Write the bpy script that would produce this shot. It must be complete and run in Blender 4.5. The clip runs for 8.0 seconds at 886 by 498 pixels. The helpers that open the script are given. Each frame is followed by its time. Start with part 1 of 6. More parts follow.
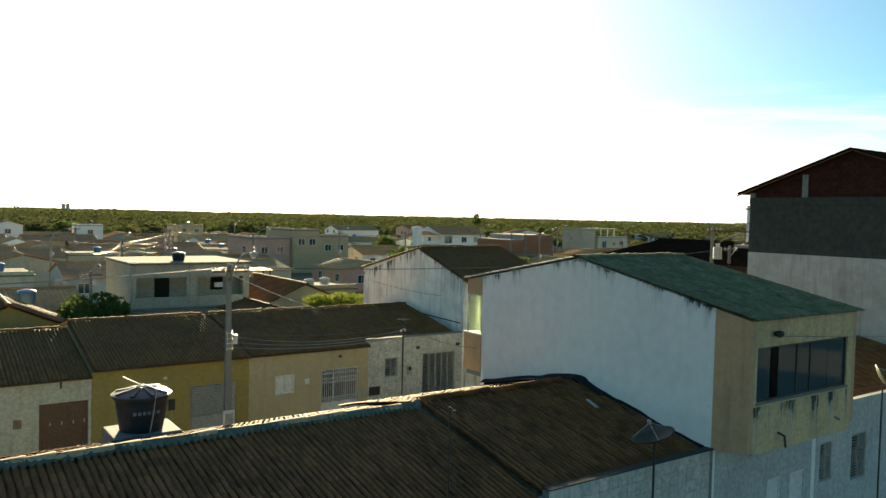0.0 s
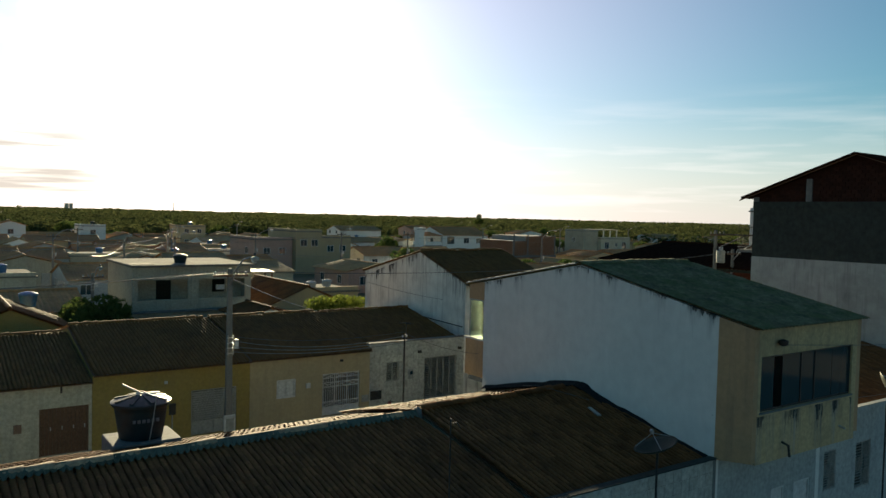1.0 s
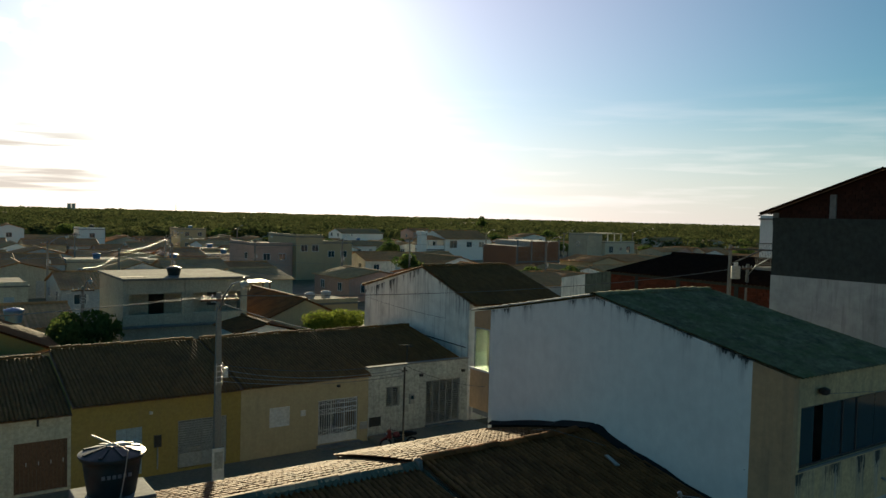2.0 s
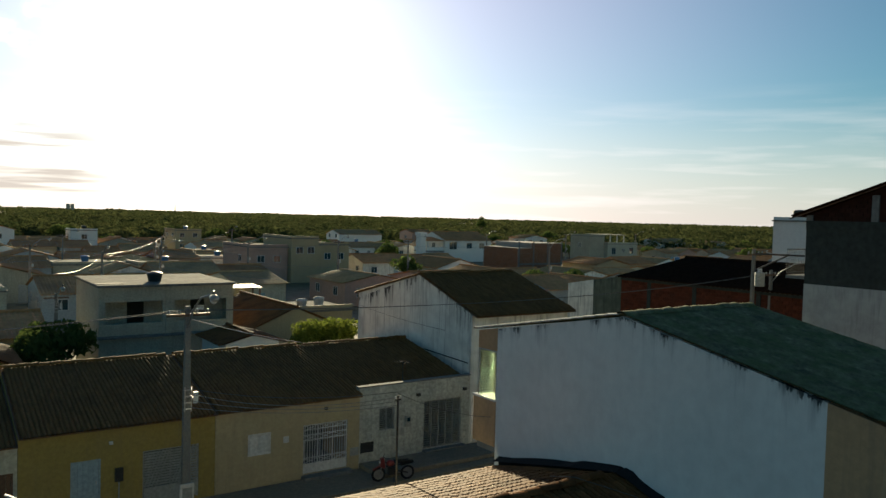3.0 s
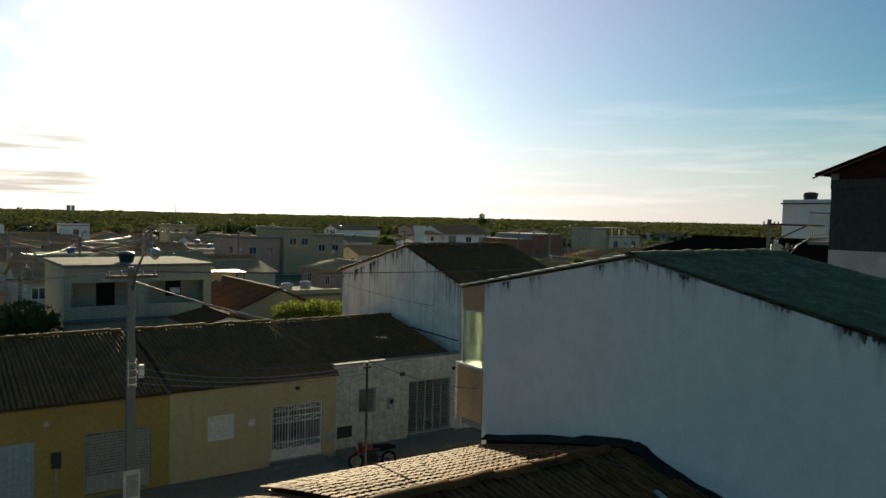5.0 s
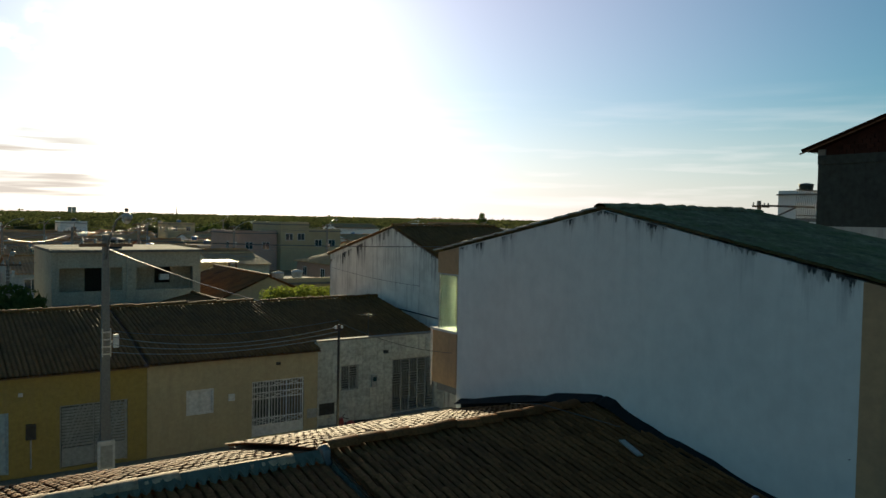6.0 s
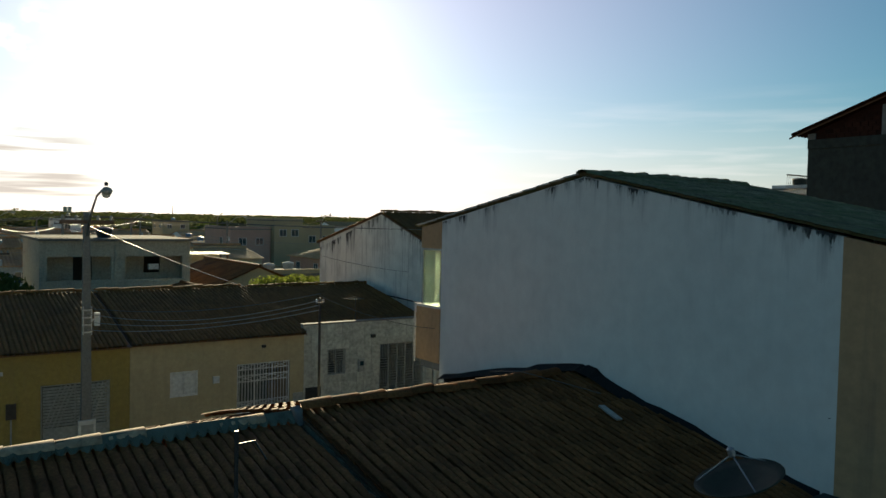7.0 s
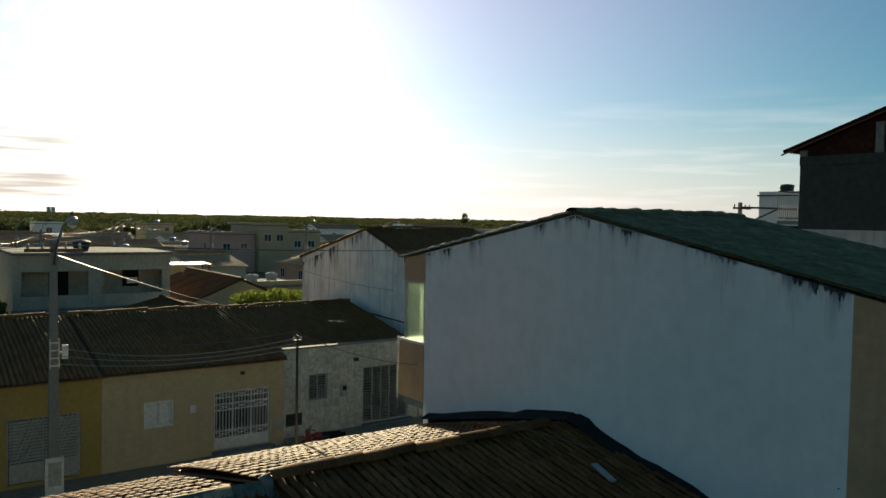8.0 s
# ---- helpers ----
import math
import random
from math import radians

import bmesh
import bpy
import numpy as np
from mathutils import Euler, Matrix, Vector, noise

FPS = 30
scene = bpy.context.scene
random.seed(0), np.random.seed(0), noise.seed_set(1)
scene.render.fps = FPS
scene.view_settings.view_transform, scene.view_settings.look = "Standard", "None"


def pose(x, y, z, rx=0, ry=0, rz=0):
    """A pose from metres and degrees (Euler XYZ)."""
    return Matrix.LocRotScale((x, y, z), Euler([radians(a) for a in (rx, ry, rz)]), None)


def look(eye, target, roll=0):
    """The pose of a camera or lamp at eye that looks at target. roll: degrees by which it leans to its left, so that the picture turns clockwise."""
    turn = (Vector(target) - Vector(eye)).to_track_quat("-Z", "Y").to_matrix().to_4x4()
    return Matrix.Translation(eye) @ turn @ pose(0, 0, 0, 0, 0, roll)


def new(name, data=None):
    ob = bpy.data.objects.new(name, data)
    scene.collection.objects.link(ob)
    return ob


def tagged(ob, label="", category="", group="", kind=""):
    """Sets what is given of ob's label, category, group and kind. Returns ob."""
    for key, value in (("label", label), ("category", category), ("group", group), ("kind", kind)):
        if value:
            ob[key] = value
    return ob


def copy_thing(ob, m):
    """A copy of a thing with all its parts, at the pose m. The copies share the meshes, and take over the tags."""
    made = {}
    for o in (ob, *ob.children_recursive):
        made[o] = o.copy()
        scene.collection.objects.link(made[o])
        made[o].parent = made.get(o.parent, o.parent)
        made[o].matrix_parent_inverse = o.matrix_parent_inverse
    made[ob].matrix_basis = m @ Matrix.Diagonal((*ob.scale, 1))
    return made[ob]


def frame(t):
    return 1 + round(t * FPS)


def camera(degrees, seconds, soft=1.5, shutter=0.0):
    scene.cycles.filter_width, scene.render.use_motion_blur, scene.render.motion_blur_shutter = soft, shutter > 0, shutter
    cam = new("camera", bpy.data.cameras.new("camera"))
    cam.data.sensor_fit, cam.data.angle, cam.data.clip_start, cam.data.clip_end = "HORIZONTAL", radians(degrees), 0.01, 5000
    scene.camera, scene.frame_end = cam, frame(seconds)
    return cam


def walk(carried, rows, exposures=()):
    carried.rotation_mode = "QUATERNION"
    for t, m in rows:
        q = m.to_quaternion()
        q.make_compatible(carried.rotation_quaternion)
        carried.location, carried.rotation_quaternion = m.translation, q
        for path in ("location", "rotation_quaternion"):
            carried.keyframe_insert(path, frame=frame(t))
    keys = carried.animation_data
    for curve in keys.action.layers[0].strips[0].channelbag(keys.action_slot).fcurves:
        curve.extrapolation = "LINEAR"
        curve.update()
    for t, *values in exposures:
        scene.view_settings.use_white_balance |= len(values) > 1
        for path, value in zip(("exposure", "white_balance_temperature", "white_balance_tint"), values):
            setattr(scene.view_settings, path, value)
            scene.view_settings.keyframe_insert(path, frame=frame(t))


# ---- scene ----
cam = camera(60.0, 8.0)
PATH = [
    (0, (-0.211, -0.665, 9.949), (0.939, 0.969, 9.865), 1.3),
    (0.5, (-0.097, -0.545, 9.752), (1.049, 1.092, 9.667), 1.3),
    (1, (-0.108, -0.556, 10.138), (1.037, 1.082, 10.054), 1.4),
    (1.5, (0.194, -0.022, 10.562), (1.337, 1.617, 10.478), 1.4),
    (2, (1.031, 1.155, 10.935), (2.171, 2.797, 10.852), 1.5),
    (2.2, (1.42, 1.773, 11.09), (2.56, 3.414, 11.004), 1.6),
    (3.5, (3.904, 5.152, 10.918), (5.044, 6.793, 10.838), 1.4),
    (4, (4.314, 5.567, 10.46), (5.45, 7.211, 10.377), 1.2),
    (5.3, (5.795, 6.634, 9.122), (6.933, 8.277, 9.041), 1.2),
    (5.5, (5.87, 6.595, 8.91), (7.004, 8.24, 8.83), 1.1),
    (6, (6.292, 6.275, 8.42), (7.427, 7.92, 8.342), 1.1),
    (6.5, (6.365, 6.058, 7.94), (7.499, 7.704, 7.864), 1.1),
    (7, (6.69, 6.227, 7.732), (7.833, 7.867, 7.656), 1.2),
    (7.5, (7.198, 6.704, 8.216), (8.354, 8.334, 8.139), 1.1),
    (8, (7.256, 6.92, 8.531), (8.426, 8.54, 8.454), 1.1),
]
BASE = 0.93
walk(cam, [(t, look(eye, target, roll)) for t, eye, target, roll in PATH],
     exposures=[(t, BASE + stops, kelvin, 3) for t, stops, kelvin in ((0.0, 1.15, 7400), (0.3, 0.85, 7250), (0.6, 0.48, 7050), (0.9, 0.22, 6900), (1.2, 0.05, 6800), (8.0, 0.0, 6750))])

# ---- world, sun, exposure ----
SUN_AZ, SUN_EL = 19.5, 10.2          # degrees from +y towards +x, and above the horizon
sun_dir = Vector((math.sin(radians(SUN_AZ)) * math.cos(radians(SUN_EL)), math.cos(radians(SUN_AZ)) * math.cos(radians(SUN_EL)), math.sin(radians(SUN_EL))))


def make_world():
    w = bpy.data.worlds.new("evening_sky")
    w.use_nodes = True
    nt = w.node_tree
    nt.nodes.clear()
    N, L = nt.nodes.new, nt.links.new
    out, bg, sky = N("ShaderNodeOutputWorld"), N("ShaderNodeBackground"), N("ShaderNodeTexSky")
    sky.sky_type, sky.sun_disc = "NISHITA", False
    sky.sun_elevation, sky.sun_rotation = radians(SUN_EL), radians(SUN_AZ)
    sky.air_density, sky.dust_density, sky.ozone_density = 1.0, 0.25, 4.0
    # thin cirrus: long streaks low over the horizon and small tufts higher up
    geo, mp, noise_tex, ramp = N("ShaderNodeTexCoord"), N("ShaderNodeMapping"), N("ShaderNodeTexNoise"), N("ShaderNodeValToRGB")
    mp.inputs["Scale"].default_value = (2.2, 2.2, 26.0)
    noise_tex.inputs["Scale"].default_value, noise_tex.inputs["Detail"].default_value = 2.4, 6.0
    ramp.color_ramp.elements[0].position, ramp.color_ramp.elements[1].position = 0.50, 0.72
    L(geo.outputs["Generated"], mp.inputs["Vector"]), L(mp.outputs["Vector"], noise_tex.inputs["Vector"]), L(noise_tex.outputs["Fac"], ramp.inputs["Fac"])
    sep, band = N("ShaderNodeSeparateXYZ"), N("ShaderNodeMapRange")
    L(geo.outputs["Generated"], sep.inputs["Vector"])
    band.inputs["From Min"].default_value, band.inputs["From Max"].default_value = 0.17, 0.05
    L(sep.outputs["Z"], band.inputs["Value"])
    mul, mul2 = N("ShaderNodeMath"), N("ShaderNodeMath")
    mul.operation = mul2.operation = "MULTIPLY"
    L(ramp.outputs["Color"], mul.inputs[0]), L(band.outputs["Result"], mul.inputs[1])
    L(mul.outputs[0], mul2.inputs[0])
    mul2.inputs[1].default_value = 0.38
    cloud = N("ShaderNodeMix")
    cloud.data_type, cloud.blend_type = "RGBA", "MIX"
    cloud.inputs["B"].default_value = (12.0, 11.2, 11.4, 1)
    L(mul2.outputs[0], cloud.inputs["Factor"])
    # haze that scatters forward round the sun
    dot, pw, glow, add = N("ShaderNodeVectorMath"), N("ShaderNodeMath"), N("ShaderNodeMix"), N("ShaderNodeMix")
    nrm = N("ShaderNodeVectorMath")
    nrm.operation = "NORMALIZE"
    dot.operation, pw.operation = "DOT_PRODUCT", "POWER"
    dot.inputs[1].default_value = sun_dir
    clampd = N("ShaderNodeMath")
    clampd.operation = "MAXIMUM"
    clampd.inputs[1].default_value = 0.0
    L(geo.outputs["Generated"], nrm.inputs[0]), L(nrm.outputs[0], dot.inputs[0]), L(dot.outputs["Value"], clampd.inputs[0]), L(clampd.outputs[0], pw.inputs[0])
    pw.inputs[1].default_value = HAZE_POWER
    glow.data_type, add.data_type, add.blend_type = "RGBA", "RGBA", "ADD"
    glow.inputs["A"].default_value, glow.inputs["B"].default_value = (0, 0, 0, 1), HAZE_COLOUR
    L(pw.outputs[0], glow.inputs["Factor"])
    add.inputs["Factor"].default_value = 1.0
    L(glow.outputs["Result"], add.inputs["B"])
    # pale haze low over the whole horizon
    hz, hm = N("ShaderNodeMapRange"), N("ShaderNodeMix")
    hz.interpolation_type = "SMOOTHSTEP"
    hz.inputs["From Min"].default_value, hz.inputs["From Max"].default_value, hz.inputs["To Max"].default_value = 0.17, -0.02, 0.75
    hm.data_type = "RGBA"
    hm.inputs["B"].default_value = HORIZON
    L(sep.outputs["Z"], hz.inputs["Value"]), L(hz.outputs["Result"], hm.inputs["Factor"])
    air = N("ShaderNodeMix")
    air.data_type, air.blend_type = "RGBA", "MULTIPLY"
    air.inputs["Factor"].default_value, air.inputs["B"].default_value = 1.0, AIR_TINT
    L(sky.outputs["Color"], air.inputs["A"]), L(air.outputs["Result"], hm.inputs["A"]), L(hm.outputs["Result"], cloud.inputs["A"]), L(cloud.outputs["Result"], add.inputs["A"])
    wide, pw2, add2 = N("ShaderNodeMix"), N("ShaderNodeMath"), N("ShaderNodeMix")
    pw2.operation = "POWER"
    pw2.inputs[1].default_value = WIDE_POWER
    L(clampd.outputs[0], pw2.inputs[0])
    wide.data_type, add2.data_type, add2.blend_type = "RGBA", "RGBA", "ADD"
    wide.inputs["A"].default_value, wide.inputs["B"].default_value = (0, 0, 0, 1), WIDE_COLOUR
    add2.inputs["Factor"].default_value = 1.0
    L(pw2.outputs[0], wide.inputs["Factor"]), L(add.outputs["Result"], add2.inputs["A"]), L(wide.outputs["Result"], add2.inputs["B"])
    # grey stratus bars low to the north-west of the sun
    mp3, n3, r3, near, mk, bz, m3, m4, strat = (N("ShaderNodeMapping"), N("ShaderNodeTexNoise"), N("ShaderNodeMapRange"), N("ShaderNodeVectorMath"), N("ShaderNodeMapRange"), N("ShaderNodeMapRange"),
                                                N("ShaderNodeMath"), N("ShaderNodeMath"), N("ShaderNodeMix"))
    mp3.inputs["Scale"].default_value = (4.0, 4.0, 62.0)
    n3.inputs["Scale"].default_value, n3.inputs["Detail"].default_value = 1.0, 4.0
    r3.inputs["From Min"].default_value, r3.inputs["From Max"].default_value = 0.47, 0.56
    near.operation = "DOT_PRODUCT"
    near.inputs[1].default_value = (math.sin(radians(1.0)), math.cos(radians(1.0)), 0.05)
    mk.inputs["From Min"].default_value, mk.inputs["From Max"].default_value = 0.980, 0.992
    bz.inputs["From Min"].default_value, bz.inputs["From Max"].default_value = 0.115, 0.075
    m3.operation = m4.operation = "MULTIPLY"
    strat.data_type = "RGBA"
    strat.inputs["B"].default_value = (8.2, 7.2, 6.8, 1)
    L(geo.outputs["Generated"], mp3.inputs["Vector"]), L(mp3.outputs["Vector"], n3.inputs["Vector"]), L(n3.outputs["Fac"], r3.inputs["Value"])
    L(nrm.outputs[0], near.inputs[0]), L(near.outputs["Value"], mk.inputs["Value"]), L(sep.outputs["Z"], bz.inputs["Value"])
    L(r3.outputs["Result"], m3.inputs[0]), L(mk.outputs["Result"], m3.inputs[1]), L(m3.outputs[0], m4.inputs[0]), L(bz.outputs["Result"], m4.inputs[1])
    L(m4.outputs[0], strat.inputs["Factor"]), L(add2.outputs["Result"], strat.inputs["A"])
    # small white tufts high over the stratus
    last = strat.outputs["Result"]
    mp4, n4, r4 = N("ShaderNodeMapping"), N("ShaderNodeTexNoise"), N("ShaderNodeMapRange")
    mp4.inputs["Scale"].default_value = (30.0, 30.0, 55.0)
    n4.inputs["Scale"].default_value, n4.inputs["Detail"].default_value = 1.6, 5.0
    r4.inputs["From Min"].default_value, r4.inputs["From Max"].default_value = 0.40, 0.56
    L(nrm.outputs[0], mp4.inputs["Vector"]), L(mp4.outputs["Vector"], n4.inputs["Vector"]), L(n4.outputs["Fac"], r4.inputs["Value"])
    for (cx, cy, cz, rad) in ((0.117, 0.969, 0.217, 0.020), (0.083, 0.978, 0.192, 0.022), (0.104, 0.978, 0.182, 0.017), (0.087, 0.991, 0.101, 0.018)):
        far, mk4, m5, tuft = N("ShaderNodeVectorMath"), N("ShaderNodeMapRange"), N("ShaderNodeMath"), N("ShaderNodeMix")
        far.operation, m5.operation, tuft.data_type = "DISTANCE", "MULTIPLY", "RGBA"
        far.inputs[1].default_value = (cx, cy, cz)
        mk4.inputs["From Min"].default_value, mk4.inputs["From Max"].default_value = rad, rad * 0.35
        L(nrm.outputs[0], far.inputs[0]), L(far.outputs["Value"], mk4.inputs["Value"])
        L(mk4.outputs["Result"], m5.inputs[0]), L(r4.outputs["Result"], m5.inputs[1]), L(m5.outputs[0], tuft.inputs["Factor"])
        L(last, tuft.inputs["A"])
        tuft.inputs["B"].default_value = (12.5, 12.2, 12.4, 1)
        last = tuft.outputs["Result"]
    L(last, bg.inputs["Color"]), L(bg.outputs["Background"], out.inputs["Surface"])
    bg.inputs["Strength"].default_value = SKY
    scene.world = w


HAZE_POWER, HAZE_COLOUR, HORIZON, SKY = 50.0, (5.2, 5.0, 5.0, 1), (8.0, 7.2, 7.4, 1), 0.05
AIR_TINT = (0.68, 1.07, 1.0, 1)
WIDE_POWER, WIDE_COLOUR = 7.0, (6.9, 4.2, 5.5, 1)
make_world()
sun = new("sun", bpy.data.lights.new("sun", "SUN"))
sun.data.energy, sun.data.angle, sun.data.color = 5.0, radians(0.6), (1.0, 0.84, 0.57)
sun.matrix_world = look(sun_dir * 200, (0, 0, 0))

# ---- materials ----
M = {}


def material(name, colour, rough=0.85, grain=8.0, grain_amt=0.25, stain=0.6, stain_amt=0.3, stain_colour=(0.05, 0.05, 0.045), bump=0.15, bump_scale=40.0,
             metal=0.0, streaks=0.0, moss=None, vary=0.0, spec=0.3, drips=None):
    """Paint, render, concrete, tile: a base colour with grain, stains, optional rain streaks, moss and a shift from piece to piece."""
    m = bpy.data.materials.new(name)
    m.use_nodes = True
    nt = m.node_tree
    N, L = nt.nodes.new, nt.links.new
    b = nt.nodes["Principled BSDF"]
    b.inputs["Roughness"].default_value, b.inputs["Metallic"].default_value = rough, metal
    b.inputs["Specular IOR Level"].default_value = spec
    tc = N("ShaderNodeNewGeometry")

    def tex(scale, detail=5.0, rough_=0.6, stretch=None):
        n = N("ShaderNodeTexNoise")
        n.inputs["Scale"].default_value, n.inputs["Detail"].default_value, n.inputs["Roughness"].default_value = scale, detail, rough_
        if stretch:
            mp = N("ShaderNodeMapping")
            mp.inputs["Scale"].default_value = stretch
            L(tc.outputs["Position"], mp.inputs["Vector"]), L(mp.outputs["Vector"], n.inputs["Vector"])
        else:
            L(tc.outputs["Position"], n.inputs["Vector"])
        return n.outputs["Fac"]

    def ramp(src, a, z):
        r = N("ShaderNodeMapRange")
        r.inputs["From Min"].default_value, r.inputs["From Max"].default_value = a, z
        L(src, r.inputs["Value"])
        return r.outputs["Result"]

    def mix(fac, a, c, mode="MIX"):
        x = N("ShaderNodeMix")
        x.data_type, x.blend_type = "RGBA", mode
        for key, v in (("Factor", fac), ("A", a), ("B", c)):
            if isinstance(v, (int, float)):
                x.inputs[key].default_value = v
            elif isinstance(v, tuple):
                x.inputs[key].default_value = (*v[:3], 1)
            else:
                L(v, x.inputs[key])
        return x.outputs["Result"]

    def scaled(src, k):
        x = N("ShaderNodeMath")
        x.operation = "MULTIPLY"
        L(src, x.inputs[0])
        x.inputs[1].default_value = k
        return x.outputs[0]

    dark = tuple(c * (1 - grain_amt) for c in colour)
    light = tuple(min(1, c * (1 + grain_amt * 0.6)) for c in colour)
    col = mix(ramp(tex(grain), 0.3, 0.7), dark, light)
    col = mix(scaled(ramp(tex(stain, 7.0, 0.65), 0.48, 0.75), stain_amt), col, stain_colour)
    if streaks:
        col = mix(scaled(ramp(tex(1.0, 4.0, 0.6, (5.0, 5.0, 0.35)), 0.52, 0.8), streaks), col, stain_colour)
    if drips:
        # runs of rain dirt that start at the verge and end at uneven heights
        y_r, z_r, slope, run = drips
        xyz = N("ShaderNodeSeparateXYZ")
        L(tc.outputs["Position"], xyz.inputs[0])

        def calc(op, a, c):
            q = N("ShaderNodeMath")
            q.operation = op
            for k, v in enumerate((a, c)):
                if isinstance(v, (int, float)):
                    q.inputs[k].default_value = v
                else:
                    L(v, q.inputs[k])
            return q.outputs[0]

        off = calc("ABSOLUTE", calc("SUBTRACT", xyz.outputs["Y"], y_r), 0.0)
        depth = calc("SUBTRACT", calc("SUBTRACT", z_r, calc("MULTIPLY", off, slope)), xyz.outputs["Z"])
        where = calc("MULTIPLY", ramp(tex(1.0, 3.0, 0.6, (1.9, 1.9, 0.05)), 0.41, 0.58), calc("GREATER_THAN", depth, 0.0))
        for sy, sz, fall, lo, hi, amt, c_ in ((5.0, 0.35, 0.36, 0.42, 0.66, 0.5, (0.30, 0.31, 0.31)), (8.0, 0.6, 0.62, 0.49, 0.66, 0.8, (0.12, 0.125, 0.12)), (6.5, 1.3, 0.95, 0.53, 0.575, 0.97, (0.022, 0.024, 0.024))):
            n_ = calc("SUBTRACT", tex(1.0, 5.0, 0.65, (sy, sy, sz)), calc("MULTIPLY", depth, fall / run))
            col = mix(scaled(calc("MULTIPLY", ramp(calc("ADD", n_, calc("MULTIPLY", where, 0.10)), lo, hi), where), amt), col, c_)
    if moss:
        col = mix(scaled(ramp(tex(1.3, 6.0, 0.7), 0.45, 0.65), 0.75), col, moss)
    if vary:
        info = N("ShaderNodeObjectInfo")
        s = N("ShaderNodeMath")
        s.operation = "ADD"
        L(info.outputs["Random"], s.inputs[0]), L(tc.outputs["Random Per Island"], s.inputs[1])
        fr = N("ShaderNodeMath")
        fr.operation = "FRACT"
        L(s.outputs[0], fr.inputs[0])
        col = mix(scaled(fr.outputs[0], vary), col, tuple(c * 0.22 for c in colour))
    L(col, b.inputs["Base Color"])
    bp = N("ShaderNodeBump")
    bp.inputs["Strength"].default_value, bp.inputs["Distance"].default_value = bump, 0.02
    L(tex(bump_scale, 6.0), bp.inputs["Height"]), L(bp.outputs["Normal"], b.inputs["Normal"])
    M[name] = m
    return m


material("white_render", (0.68, 0.685, 0.645), stain=0.35, stain_amt=0.16, stain_colour=(0.36, 0.36, 0.36), grain=3.0, grain_amt=0.07, streaks=0.10)
material("dripped_render", (0.68, 0.685, 0.645), stain=0.35, stain_amt=0.22, stain_colour=(0.36, 0.36, 0.36), grain=3.0, grain_amt=0.07, streaks=0.10, drips=(17.4, 8.66, 0.196, 1.0))
material("stained_sill_render", (0.50, 0.37, 0.20), streaks=0.5, stain_amt=0.5, stain_colour=(0.08, 0.08, 0.07), drips=(11.0, 5.08, 0.0, 4.2))
material("slate_render", (0.38, 0.40, 0.38), streaks=0.35, stain_amt=0.3, stain_colour=(0.12, 0.13, 0.14))
# ridge tile colour made pale and warm to hold the sunlit rim
material("sunlit_ridge_tile", (0.42, 0.31, 0.20), grain=10.0, grain_amt=0.4, stain=2.0, stain_amt=0.6, stain_colour=(0.10, 0.075, 0.05), bump=0.4)
material("weathered_render", (0.66, 0.665, 0.62), stain_amt=0.4, streaks=0.85, stain_colour=(0.14, 0.14, 0.135), grain=2.0, grain_amt=0.12, drips=(38.6, 7.95, 0.28, 3.6))
material("stained_white", (0.68, 0.67, 0.61), stain_amt=0.45, streaks=1.0, stain_colour=(0.09, 0.09, 0.085), grain=2.0, grain_amt=0.15)
material("tan_render", (0.45, 0.285, 0.155), streaks=0.35, grain_amt=0.12, stain_colour=(0.10, 0.09, 0.08))
material("yellow_render", (0.29, 0.215, 0.065), streaks=0.35, stain_amt=0.35, stain_colour=(0.20, 0.15, 0.08), grain_amt=0.15)
material("beige_render", (0.39, 0.325, 0.20), streaks=0.35, stain_amt=0.3, stain_colour=(0.20, 0.17, 0.12), grain_amt=0.12)
material("pale_render", (0.45, 0.43, 0.33), streaks=0.45, stain_amt=0.4, stain_colour=(0.15, 0.15, 0.13))
material("grey_render", (0.36, 0.335, 0.255), streaks=0.4, stain_amt=0.35, stain_colour=(0.10, 0.10, 0.10))
material("pink_render", (0.42, 0.29, 0.235), streaks=0.4, stain_amt=0.3, stain_colour=(0.16, 0.13, 0.11))
material("blue_render", (0.38, 0.41, 0.41), streaks=0.3, stain_amt=0.3, stain_colour=(0.14, 0.15, 0.16))
material("cement", (0.16, 0.165, 0.16), grain=5.0, stain_amt=0.45, stain_colour=(0.10, 0.10, 0.10), streaks=0.5)
material("roof_cement", (0.17, 0.17, 0.155), rough=1.0, spec=0.05, grain=3.0, grain_amt=0.35, stain=0.7, stain_amt=0.7, stain_colour=(0.06, 0.06, 0.055))
material("concrete_pole", (0.17, 0.168, 0.155), grain=14.0, stain_amt=0.3, streaks=0.3, stain_colour=(0.13, 0.13, 0.12))
material("glazed_tile", (0.47, 0.48, 0.43), rough=0.45, grain=7.0, grain_amt=0.38, stain_amt=0.4, stain_colour=(0.25, 0.25, 0.24), vary=0.28, spec=0.4)
material("clay_tile", (0.225, 0.098, 0.036), rough=0.7, spec=0.055, grain=22.0, grain_amt=0.4, stain=0.9, stain_amt=0.75, stain_colour=(0.035, 0.026, 0.017), vary=0.55, bump=0.3)
material("old_clay_tile", (0.19, 0.10, 0.036), rough=0.8, spec=0.05, grain=18.0, grain_amt=0.4, stain=0.5, stain_amt=0.55, stain_colour=(0.05, 0.038, 0.022), vary=0.35, bump=0.3)
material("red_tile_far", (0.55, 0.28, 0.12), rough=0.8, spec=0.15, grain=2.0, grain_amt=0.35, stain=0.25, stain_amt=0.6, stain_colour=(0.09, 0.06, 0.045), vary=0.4)
